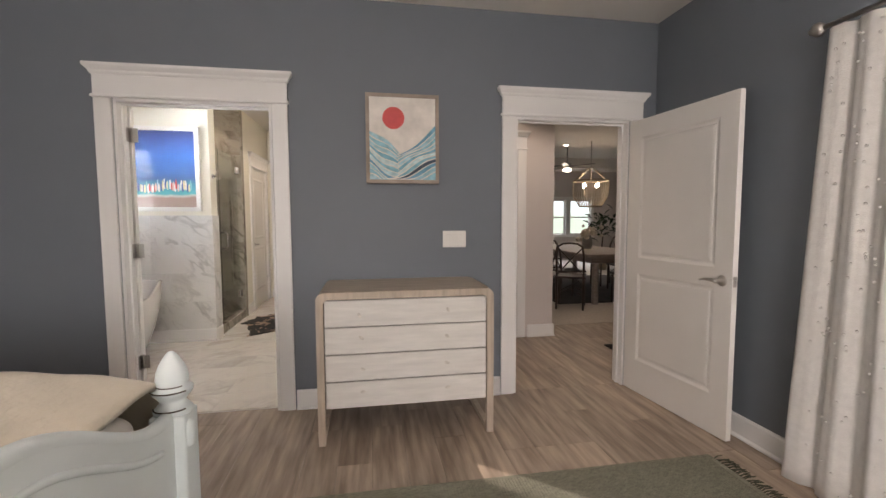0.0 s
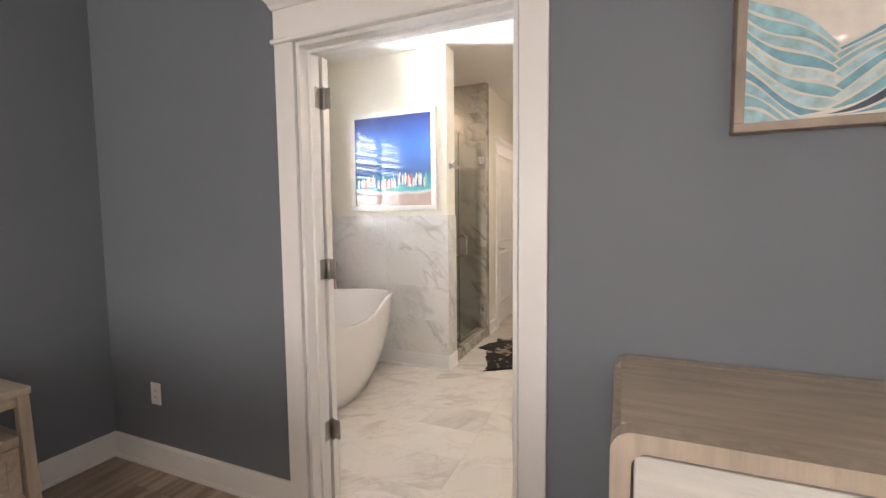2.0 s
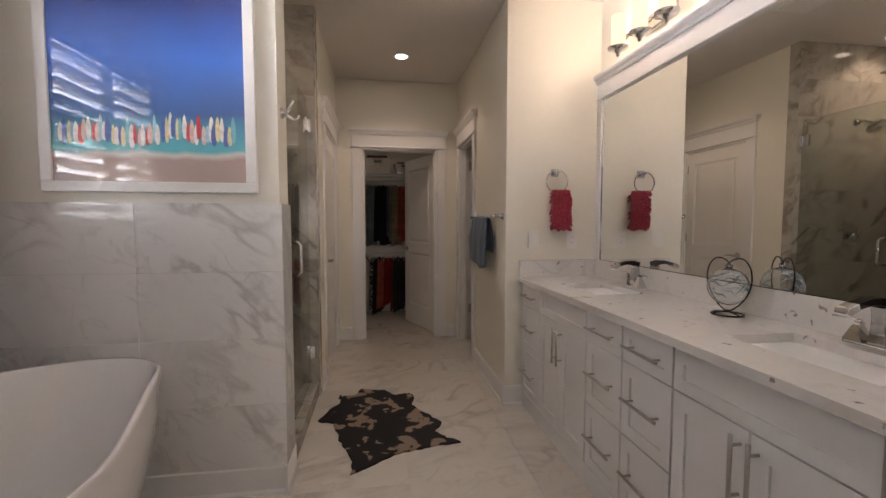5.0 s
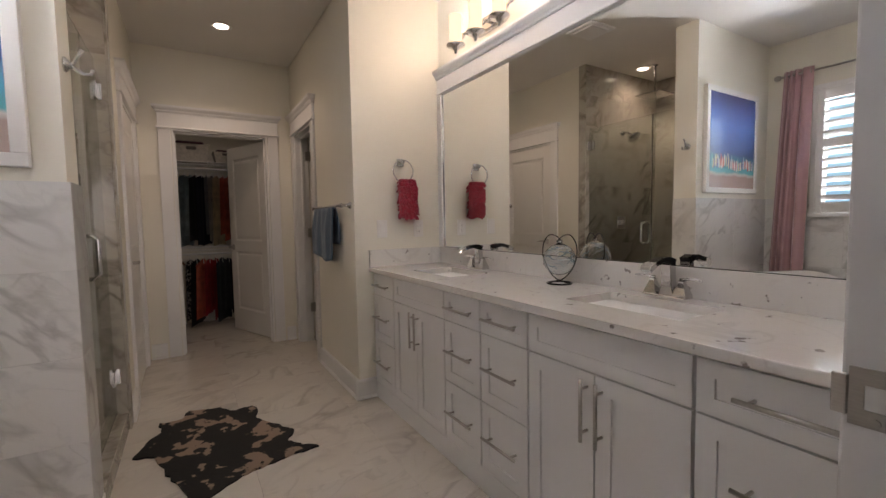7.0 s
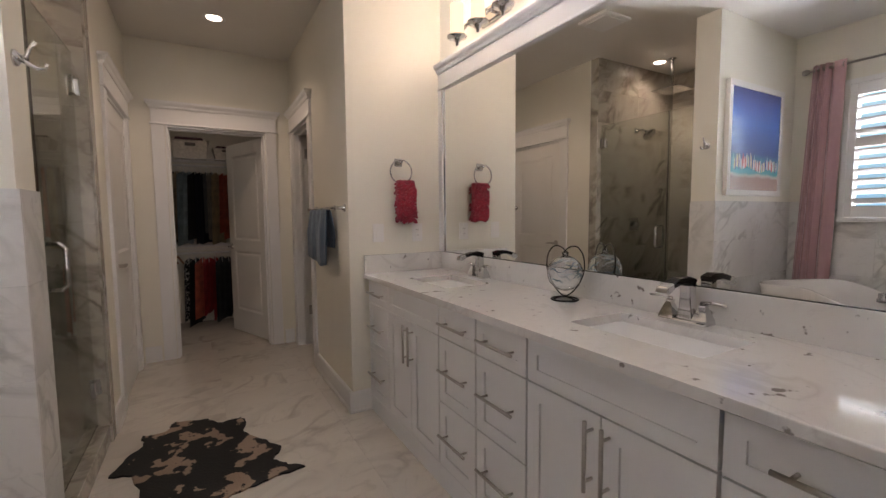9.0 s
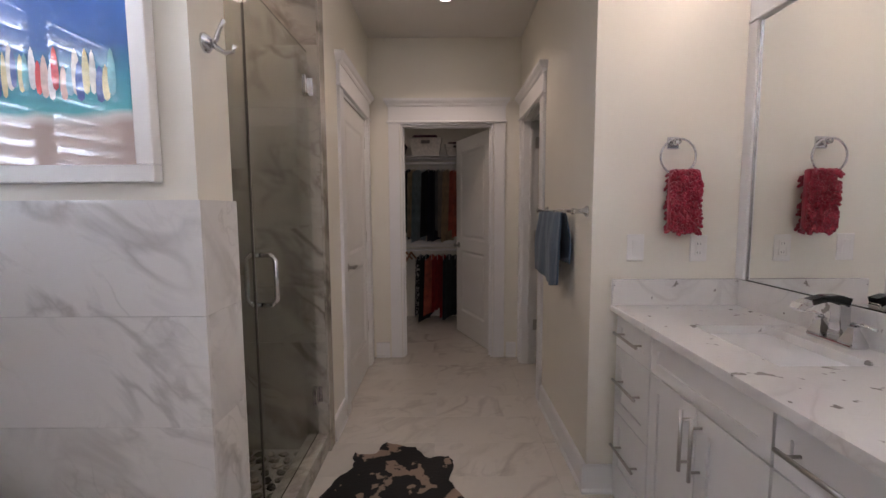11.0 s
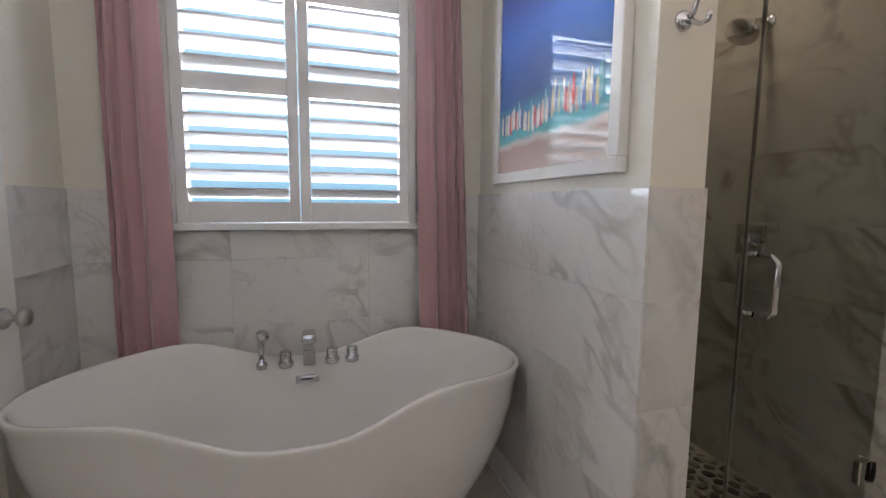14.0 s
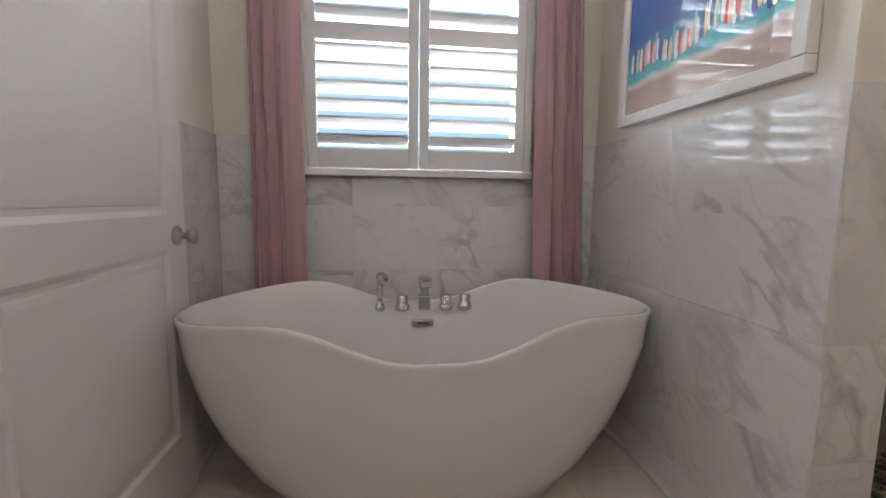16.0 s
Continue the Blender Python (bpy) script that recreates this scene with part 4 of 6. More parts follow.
def wall_plate(name, m, gangs, kind, label):
    """In its own axes the wall is y = 0, the plate faces -y."""
    root = thing(name, None, label, "switch" if kind == "switch" else "outlet", m=m)
    w = 0.075 + 0.046 * (gangs - 1)
    part("plate", box(-w / 2, w / 2, -0.006, 0, -0.059, 0.059, 0.003, 2), PLASTIC, root, "", False, True)
    for k in range(gangs):
        x = (k - (gangs - 1) / 2) * 0.046
        if kind == "switch":
            p = part("rocker", box(x - 0.016, x + 0.016, -0.0095, -0.0055, -0.033, 0.033, 0.002, 2), PLASTIC, root, "", False, True)
        else:
            p = part("receptacle", box(x - 0.017, x + 0.017, -0.008, -0.0055, -0.034, 0.034, 0.003, 2), PLASTIC, root, "", False, True)
            for z in (-0.019, 0.019):
                for sx in (-0.006, 0.006):
                    # solid dark block, the slot's inner shade as colour
                    part("slot", box(x + sx - 0.001, x + sx + 0.001, -0.0086, -0.0078, z - 0.004, z + 0.004), GAPSHADE_SEAL, p, "", False, True)
        for z in (-0.047, 0.047):
            part("screw", lathe([(0.003, 0), (0.003, 0.001), (0, 0.0012)], seg=8, m=pose(0, 0, 0, 90, 0, 0), at=(x, -0.006, z)), PLASTIC, root, "", False, True)
    return root


wall_plate("light_switch", pose(0.755, BY1, 1.153), 3, "switch", "white triple rocker switch on a slate blue wall")
wall_plate("wall_outlet", pose(-2.379, BY1, 0.407), 1, "outlet", "white outlet on a slate blue wall")
wall_plate("light_switch", pose(-0.008, YV, 1.140), 1, "switch", "white single rocker switch on a cream wall")
wall_plate("wall_outlet", pose(0.268, YV, 1.136), 1, "outlet", "white outlet on a cream wall beside the mirror")


def recessed(x, y, label="glowing white recessed ceiling light"):
    root = thing("recessed_light", (x, y, H), label, "ceiling light", "recessed lights")
    part("trim_ring", lathe([(0.052, 0.0), (0.072, -0.001), (0.078, -0.005), (0.072, -0.008), (0.056, -0.006), (0.05, 0.0)], (x, y, H), 28), TRIM, root, "", True)
    lens = part("lens", lathe([(0.054, -0.001), (0.054, -0.004), (0.0, -0.005)], (x, y, H), 24), LENSG, root, "glowing lens", True)
    lens.visible_shadow = False


# unseen fixture, added to go with the extra bedroom lamp
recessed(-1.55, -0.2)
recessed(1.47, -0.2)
recessed(-0.838, 6.77)
recessed(-2.12, 5.77)
recessed(-0.95, 8.15)
# fixtures for the hall lamps, the known two and the added ones
for p in ((4.0, 8.0), (2.9, 5.6), (6.2, 7.2), (1.6, 3.7)):
    recessed(*p)

fan = thing("exhaust_fan", (-0.885, 5.40, H), "white square bathroom exhaust fan grille in the ceiling", "vent")
part("cover", box(-1.03, -0.74, 5.27, 5.54, H - 0.018, H, 0.010, 3), TRIM, fan)
part("centre_panel", box(-0.99, -0.78, 5.31, 5.50, H - 0.026, H - 0.018, 0.006, 2), TRIM, fan)

# robe hook on the partition's end
hk = thing("robe_hook", (XE, 4.93, 1.757), "polished chrome double robe hook on the wall end", "hook")
part("rose", lathe([(0.026, 0), (0.026, 0.006), (0.018, 0.014), (0.010, 0.02), (0.0, 0.02)], seg=20, m=pose(0, 0, 0, 0, 90, 0), at=(XE, 4.93, 1.757)), CHROME, hk, "", True)
part("upper_prong", tube([(XE + 0.016, 4.93, 1.757), (XE + 0.03, 4.93, 1.765), (XE + 0.04, 4.93, 1.79), (XE + 0.055, 4.93, 1.815)], [0.008, 0.007, 0.006, 0.007], 10), CHROME, hk, "", True)
part("lower_prong", tube([(XE + 0.016, 4.93, 1.757), (XE + 0.035, 4.93, 1.742), (XE + 0.055, 4.93, 1.730), (XE + 0.075, 4.93, 1.733), (XE + 0.08, 4.93, 1.75)], [0.008, 0.007, 0.006, 0.006, 0.007], 10), CHROME, hk, "", True)

# ---------------------------------------------------------------- bathroom: framed prints


def picture(name, m, w, h, fw, depth, material, label, build):
    """In its own axes the wall is y = 0, the picture faces -y, x from 0 to w, z from 0 to h."""
    root = thing(name, None, label, "picture", m=m)
    part("backing", box(fw - 0.004, w - fw + 0.004, -depth + 0.012, -0.002, fw - 0.004, h - fw + 0.004), WHITEFR, root, "", False, True)
    for nm, b in (("frame_rail", (0, w, 0, fw)), ("frame_rail", (0, w, h - fw, h))):
        part(nm, box(b[0], b[1], -depth, 0, b[2], b[3], 0.003), material, root, "", False, True)
    for x in (0, w - fw):
        part("frame_stile", box(x, x + fw, -depth, 0, fw + 0.0005, h - fw - 0.0005, 0.003), material, root, "", False, True)
    build(root, fw, w - fw, fw, h - fw, -depth + 0.0105)
    return root


def plain(name, col, rough=0.7, var=0.12, scale=12):
    return mat(name, col, rough, var=var, scale=scale, coat=0.8)


def band(x0, x1, lo, hi, y, n=36):
    """A flat strip between two curves lo(u) and hi(u)."""
    bm = bmesh.new()
    a = [bm.verts.new((x0 + (x1 - x0) * k / n, y, lo(k / n))) for k in range(n + 1)]
    b = [bm.verts.new((x0 + (x1 - x0) * k / n, y, hi(k / n))) for k in range(n + 1)]
    for k in range(n):
        bm.faces.new((a[k], a[k + 1], b[k + 1], b[k]))
    return bm


def disc(cx, cz, r, y, n=48):
    bm = bmesh.new()
    bm.faces.new([bm.verts.new((cx + r * math.cos(2 * math.pi * k / n), y, cz + r * math.sin(2 * math.pi * k / n))) for k in range(n)])
    return bm


def waves(root, x0, x1, z0, z1, y):
    w, h = x1 - x0, z1 - z0
    part("paper", box(x0, x1, y - 0.001, y + 0.001, z0, z1), plain("cream_paper", (0.78, 0.73, 0.68)), root, "", False, True)
    part("sun_disc", disc(x0 + 0.36 * w, z0 + 0.75 * h, 0.165 * w, y - 0.002), plain("coral_red_paint", (0.72, 0.10, 0.10)), root, "coral red sun disc", False, True)
    pal = [(0.34, 0.56, 0.63), (0.20, 0.44, 0.55), (0.46, 0.66, 0.70), (0.27, 0.52, 0.60), (0.56, 0.71, 0.72), (0.16, 0.36, 0.50), (0.38, 0.60, 0.66), (0.24, 0.49, 0.58)]
    ms = [plain("blue_wash", c, var=0.22, scale=30) for c in pal]
    dark, pale = plain("charcoal_wash", (0.07, 0.10, 0.14)), plain("cream_wave_line", (0.74, 0.70, 0.64))
    k = 0
    # hills sweep down from both sides and overlap in the middle, each edged with a pale line
    for i in range(11):
        f = 1 - i / 11
        for side in (0, 1):
            if side == 0:
                top = lambda u, f=f: 0.62 * f - (0.22 + 0.18 * f) * u + 0.03 * math.sin(6.5 * u + 5 * f)
                xa, xb = x0, x0 + (0.50 + 0.12 * f) * w
            else:
                top = lambda u, f=f: 0.27 * f + 0.02 + (0.36 * f) * u ** 1.15 - 0.13 * (1 - u) + 0.028 * math.sin(6.5 * u + 7 * f)
                xa, xb = x0 + (0.18 + 0.14 * (1 - f)) * w, x1
            mtl = dark if side and i == 7 else ms[(i * 3 + side * 5) % 8]
            for up, mm in ((0.014, pale), (0.0, mtl)):
                part("wave_band", band(xa, xb, lambda u: z0, lambda u, t=top, e=up: z0 + h * max(0.001, t(u) + e * (0.6 + 0.6 * math.sin(5 * u + i) ** 2)), y - 0.002 - 0.00015 * k), mm, root, "", False, True)
                k += 1


picture("framed_wave_print", pose(0.148, BY1 - 0.002, 1.537), 0.492, 0.594, 0.024, 0.05, WOODFR,
        "framed print of a coral sun over pale blue waves", waves)


def boards(root, x0, x1, z0, z1, y):
    w, h = x1 - x0, z1 - z0
    pm = bpy.data.materials.new("sea_and_sand_print")
    pm.use_nodes = True
    n, l = pm.node_tree.nodes, pm.node_tree.links
    b = n["Principled BSDF"]
    b.inputs["Roughness"].default_value = 0.6
    b.inputs["Coat Weight"].default_value = 1.0
    b.inputs["Coat Roughness"].default_value = 0.0
    b.inputs["Coat IOR"].default_value = 1.7
    tc, sp_, mr, rp, nz, ad = (n.new(k) for k in ("ShaderNodeTexCoord", "ShaderNodeSeparateXYZ", "ShaderNodeMapRange", "ShaderNodeValToRGB", "ShaderNodeTexNoise", "ShaderNodeMath"))
    nz.inputs["Scale"].default_value = 7
    mr.inputs["From Min"].default_value, mr.inputs["From Max"].default_value = z0, z1
    l.new(tc.outputs["Object"], sp_.inputs[0])
    l.new(tc.outputs["Object"], nz.inputs["Vector"])
    l.new(sp_.outputs["Z"], mr.inputs["Value"])
    ad.operation = "MULTIPLY_ADD"
    ad.inputs[1].default_value = 0.06
    l.new(nz.outputs["Fac"], ad.inputs[0])
    l.new(mr.outputs[0], ad.inputs[2])
    l.new(ad.outputs[0], rp.inputs["Fac"])
    e = rp.color_ramp.elements
    e[0].position, e[0].color = 0.0, (0.50, 0.38, 0.33, 1)
    e[1].position, e[1].color = 1.0, (0.012, 0.035, 0.19, 1)
    for p, c in ((0.15, (0.42, 0.30, 0.25)), (0.175, (0.62, 0.60, 0.56)), (0.20, (0.06, 0.38, 0.42)), (0.30, (0.03, 0.26, 0.36)), (0.40, (0.02, 0.09, 0.26)), (0.7, (0.02, 0.12, 0.45))):
        q = e.new(p)
        q.color = (*c, 1)
    l.new(rp.outputs["Color"], b.inputs["Base Color"])
    part("print", box(x0, x1, y - 0.001, y + 0.001, z0, z1), pm, root, "glossy beach print under glass", False, True)
    rnd = random.Random(8)
    pal = [(0.75, 0.72, 0.66), (0.55, 0.05, 0.05), (0.68, 0.60, 0.33), (0.30, 0.50, 0.62), (0.75, 0.74, 0.72), (0.05, 0.10, 0.30), (0.66, 0.48, 0.42), (0.15, 0.40, 0.45)]
    ms = [mat("painted_board", c, 0.6, var=0.2, scale=60, coat=1.0) for c in pal]
    k = 0
    for i in range(46):
        x = x0 + w * (0.05 + 0.90 * (i + rnd.uniform(-0.3, 0.3)) / 46)
        base = z0 + h * (0.19 + 0.015 * math.sin(i * 0.26) + 0.03 * i / 46 + rnd.uniform(-0.015, 0.02))
        bh, bw = h * rnd.uniform(0.095, 0.15), w * rnd.uniform(0.010, 0.0155)
        bm = bmesh.new()
        prof = [(0, 0), (0.7, 0.06), (1, 0.3), (0.9, 0.65), (0.5, 0.9), (0, 1.0)]
        pts = [(x + bw * a, base + bh * t) for a, t in prof] + [(x - bw * a, base + bh * t) for a, t in prof[-2:0:-1]]
        bm.faces.new([bm.verts.new((p, y - 0.0016 - 0.00003 * i, q)) for p, q in pts])
        part("painted_board", bm, ms[(i * 5 + (i // 7)) % 8], root, "", False, True)


picture("framed_beach_print", pose(-2.4125, YP0 - 0.002, 1.383), 0.842, 0.865, 0.044, 0.035, WHITEFR,
        "white framed glossy print of coloured boards along a blue beach", boards)

# ---------------------------------------------------------------- bathroom: tub
TX, TY = -2.17, 3.967


def rim(a):
    """Height of the tub's rim at the angle a (0 is along +x): dipped at front and back, highest at the shoulders, a little lower at the ends."""
    s = abs(math.sin(a))
    up, down = min(max((s - 0.08) / 0.47, 0), 1), min(max((s - 0.55) / 0.45, 0), 1)
    return 0.602 + 0.108 * up * up * (3 - 2 * up) - 0.030 * down * down * (3 - 2 * down)


def tub_ring(bm, L, W, zf, n=72, pw=2.25):
    out = []
    for k in range(n):
        a = 2 * math.pi * k / n
        c, s = math.cos(a), math.sin(a)
        r = (abs(c) ** pw + abs(s) ** pw) ** (-1 / pw)
        out.append(bm.verts.new((TX + W * r * c, TY + L * r * s, zf(a))))
    return out


tub = thing("freestanding_bathtub", (TX, TY, 0), "white freestanding acrylic bathtub with a dipped rim", "bathtub")
bm = bmesh.new()
prof = [(0.575, 0.64, 0.004), (0.61, 0.68, 0.02), (0.745, 0.79, 0.2), (0.85, 0.88, 0.4), (0.925, 0.94, 0.6), (0.972, 0.975, 0.8), (0.988, 0.99, 0.95), (0.998, 0.998, 0.985), (0.994, 0.99, 1.0),
        (0.980, 0.965, 1.0), (0.974, 0.955, 0.985), (0.91, 0.87, 0.8), (0.82, 0.80, 0.5), (0.72, 0.72, 0.3), (0.58, 0.60, 0.22), (0.3, 0.3, 0.205)]
LL, WW = 0.85, 0.40
rings = [tub_ring(bm, LL * pl, WW * pwid, lambda a, f=f: rim(a) * f) for pl, pwid, f in prof]
for a, b in zip(rings, rings[1:]):
    for k in range(72):
        bm.faces.new((a[k], a[(k + 1) % 72], b[(k + 1) % 72], b[k]))
bm.faces.new(rings[0]), bm.faces.new(rings[-1])
part("shell", bm, ACRYL, tub, "", True)
part("overflow_plate", box(TX - 0.335, TX - 0.322, TY - 0.035, TY + 0.065, 0.495, 0.53, 0.004, 2), CHROME, tub, "chrome slotted overflow plate")
# dark block on the plate, painting the shade inside the slot
part("overflow_slot", box(TX - 0.323, TX - 0.3195, TY - 0.012, TY + 0.042, 0.510, 0.515), GAPSHADE_SEAL, tub)
part("drain", lathe([(0.035, 0), (0.035, 0.004), (0, 0.006)], (TX, TY, 0.14), 20), CHROME, tub, "chrome drain", True)

tf = thing("tub_filler", (TX - 0.36, TY, 0.58), "chrome deck-mounted tub filler with hand shower and knobs", "faucet")
bx_ = TX - 0.365
zd = 0.585
part("spout_base", box(bx_ - 0.024, bx_ + 0.024, TY - 0.002, TY + 0.052, zd - 0.02, zd + 0.05, 0.006, 2), CHROME, tf)
part("spout", box(bx_ - 0.016, bx_ + 0.016, TY + 0.005, TY + 0.045, zd + 0.045, zd + 0.10, 0.004, 2), CHROME, tf)
part("spout_head", box(bx_ - 0.02, bx_ + 0.09, TY - 0.006, TY + 0.056, zd + 0.095, zd + 0.14, 0.016, 3), CHROME, tf)
for dy in (-0.075, 0.125, 0.215):
    kb = part("knob", lathe([(0.034, -0.02), (0.034, 0.004), (0.029, 0.008), (0.026, 0.010), (0.026, 0.046), (0.023, 0.049), (0, 0.049)], (bx_, TY + dy, zd), 20), CHROME, tf, "", True)
    part("knob_lever", box(bx_ - 0.006, bx_ + 0.042, TY + dy - 0.006, TY + dy + 0.006, zd + 0.030, zd + 0.040, 0.002), CHROME, kb)
hs = part("hand_shower", tube([(bx_, TY - 0.175, zd + 0.02), (bx_, TY - 0.176, zd + 0.08), (bx_ + 0.004, TY - 0.172, zd + 0.12), (bx_ + 0.03, TY - 0.165, zd + 0.135)], [0.012, 0.014, 0.019, 0.028], 14), CHROME, tf, "", True)
part("hand_shower_base", lathe([(0.024, -0.02), (0.024, 0.004), (0.014, 0.01), (0.011, 0.03), (0, 0.03)], (bx_, TY - 0.175, zd), 18), CHROME, tf, "", True)

# ---------------------------------------------------------------- bathroom window: shutters and curtains
win = thing("window_1", (XW, 3.97, 1.2), "bathroom window behind white plantation shutters", "window", kind="structure")
part("window_sill", box(XW - 0.15, XW + 0.06, 3.43, 4.51, 1.168, 1.2, 0.004), TRIM, win)
for nm, b in (("window_frame", (3.435, 3.47, 1.2, 2.29)), ("window_frame", (4.47, 4.505, 1.2, 2.29))):
    part(nm, box(XW - 0.002, XW + 0.045, b[0], b[1], b[2], b[3], 0.003), TRIM, win)
part("window_frame", box(XW - 0.002, XW + 0.045, 3.47, 4.47, 2.25, 2.29, 0.003), TRIM, win)
part("window_sash", slab("x", XW - 0.14, XW - 0.11, (3.47, 4.47), (1.2, 2.25), [(3.49, 4.45, 1.23, 1.71), (3.49, 4.45, 1.75, 2.22)]), TRIM, win)
pn = part("window_pane", box(XW - 0.128, XW - 0.122, 3.49, 4.45, 1.23, 2.22), PANE, win)
pn.visible_shadow = False


def shutter(y0, y1):
    root = thing("shutter", (XW + 0.02, y0, 1.2), "white plantation shutter with tilted louvres", "shutter", "bathroom window shutters")
    x0, x1 = XW + 0.012, XW + 0.042
    z0, z1, zm0, zm1 = 1.205, 2.248, 1.755, 1.83
    st = 0.045
    part("stile", box(x0, x1, y0, y0 + st, z0, z1, 0.003), TRIM, root)
    part("stile", box(x0, x1, y1 - st, y1, z0, z1, 0.003), TRIM, root)
    for a, b in ((z0, z0 + 0.088), (zm0, zm1), (z1 - 0.088, z1)):
        part("rail", box(x0, x1, y0 + st, y1 - st, a, b, 0.003), TRIM, root)
    for a, b in ((z0 + 0.088, zm0), (zm1, z1 - 0.088)):
        n = round((b - a) / 0.0775)
        p = (b - a) / n
        for k in range(n):
            own = bmesh.new()
            ring = []
            prof = [(-0.042, 0), (-0.03, 0.0045), (0, 0.0058), (0.03, 0.0045), (0.042, 0), (0.03, -0.0045), (0, -0.0058), (-0.03, -0.0045)]
            for y in (y0 + st + 0.002, y1 - st - 0.002):
                ring.append([own.verts.new((u, y, v)) for u, v in prof])
            for i in range(8):
                own.faces.new((ring[0][i], ring[0][(i + 1) % 8], ring[1][(i + 1) % 8], ring[1][i]))
            own.faces.new(ring[0]), own.faces.new(ring[1])
            bmesh.ops.transform(own, matrix=pose((x0 + x1) / 2, 0, a + p * (k + 0.5), 0, -31, 0), verts=own.verts)
            part("louvre", own, TRIM, root)
    return root


shutter(3.472, 3.968)
shutter(3.972, 4.468)


def drape(name, x, y0, y1, z0, z1, folds, amp, material, label, flare=0.03, seed=1, sweep=0.0, bunch=0):
    """bunch: +1 or -1 gathers the folds at the high or the low end of y and leaves the rest a flat panel."""
    rnd = random.Random(seed)
    ph = [rnd.uniform(-0.5, 0.5) for _ in range(8)]
    bm = bmesh.new()
    nu, nv = folds * 14, 24
    grid = []
    for i in range(nu + 1):
        u = i / nu
        row = []
        for j in range(nv + 1):
            v = j / nv
            w = u ** 2.1 if bunch > 0 else (1 - u) ** 2.1 if bunch < 0 else u
            a = 2 * math.pi * folds * w + ph[int(u * 7)] * 0.3 + 0.7 * v * math.sin(4 * u + ph[0])
            am = amp * (0.75 + 0.35 * v)
            yy = y0 + (y1 - y0) * u + (u - 0.5) * flare * v + sweep * v
            row.append(bm.verts.new((x + am * math.sin(a) + 0.3 * am * math.sin(2.3 * a + 1), yy, z1 + (z0 - z1) * v)))
        grid.append(row)
    for i in range(nu):
        for j in range(nv):
            bm.faces.new((grid[i][j], grid[i + 1][j], grid[i + 1][j + 1], grid[i][j + 1]))
    ob = part(name, bm, material, None, label, True, category="curtain", group=label.split(" ")[0] + " curtains")
    md = ob.modifiers.new("thick", "SOLIDIFY")
    md.thickness = 0.003
    return ob


drape("curtain", XW + 0.085, 3.255, 3.46, 0.02, 2.45, 3, 0.020, PINK, "dusty pink satin curtain hanging beside the tub window", 0.02, 2, bunch=-1)
drape("curtain", XW + 0.085, 4.485, 4.70, 0.02, 2.45, 4, 0.022, PINK, "dusty pink satin curtain hanging beside the tub window", 0.06, 5, 0.07, bunch=1)
rod = thing("curtain_rod", (XW + 0.085, 3.97, 2.412), "brushed nickel curtain rod over the tub window", "curtain rod")
part("rod", tube([(XW + 0.085, 3.2, 2.412), (XW + 0.085, 4.74, 2.412)], 0.009), NICKEL, rod, "", True)
for y in (3.19, 4.75):
    part("finial", lathe([(0.0, -0.03), (0.02, -0.02), (0.025, 0), (0.02, 0.02), (0, 0.03)], seg=14, m=pose(0, 0, 0, 90, 0, 0), at=(XW + 0.085, y, 2.412)), NICKEL, rod, "", True)
    yy = y + (0.06 if y < 4 else -0.06)
    part("bracket", tube([(XW, yy, 2.412), (XW + 0.085, yy, 2.412)], 0.007), NICKEL, rod, "", True)

# nickel eyelets where the rod threads the curtains
for y in (3.28, 3.34, 3.40, 3.45, 4.50, 4.56, 4.62, 4.68):
    part("eyelet", tube(arc((XW + 0.085, y, 2.412), 0.021, 0, 340, 17, (1, 0.25, 0), (0, 0, 1)), 0.004, 6, closed=True), NICKEL, rod, "nickel curtain eyelet", True)

# ---------------------------------------------------------------- shower
curb = part("shower_curb", box(-1.60, XE, YP1, YS, 0, 0.10, 0.004), SHOWTILE, None, "marble shower curb", category="curb", kind="structure")
part("wall_shower_jamb", box(XS, XS + 0.012, YS - 0.012, YS + 0.075, 0.0, H, 0.002), SHOWTILE, None, "marble strip at the shower opening", category="wall", kind="structure")
XG = -1.54
sd = thing("shower_door", (XG, 5.63, 0.11), "frameless clear glass shower door with chrome hinges", "shower door")
part("glass", box(XG - 0.005, XG + 0.005, 5.278, 5.962, 0.115, 2.1, 0.001), GLASS, sd, "clear glass")
part("edge_seal", box(XG - 0.006, XG + 0.006, 5.270, 5.2775, 0.115, 2.1), GAPSHADE_SEAL, sd, "dark edge seal")
for z in (0.325, 1.93):
    hg = part("glass_hinge", box(XG - 0.014, XG + 0.014, 5.905, 5.962, z - 0.045, z + 0.045, 0.004, 2), CHROME, sd, "chrome glass hinge")
    part("hinge_plate", box(XG - 0.03, XG + 0.03, 5.9625, 5.9745, z - 0.045, z + 0.045, 0.003), CHROME, hg)
for s in (-1, 1):
    x = XG + s * 0.058
    part("handle", tube([(XG + s * 0.005, 5.335, 0.955), (x - s * 0.02, 5.335, 0.955), (x, 5.335, 0.975), (x, 5.335, 1.125), (x - s * 0.02, 5.335, 1.145), (XG + s * 0.005, 5.335, 1.145)], 0.0095, 12), CHROME, sd, "chrome pull handle", True)
pg = thing("glass_screen", (XG, 5.155, 0.1), "fixed clear glass shower panel", "glass panel")
part("glass", box(XG - 0.005, XG + 0.005, YP1 + 0.002, 5.268, 0.102, 2.1, 0.001), GLASS, pg)
shd = thing("wall_shower", (-2.1, YS, 2.05), "chrome wall-mounted shower head on a short arm", "shower head")
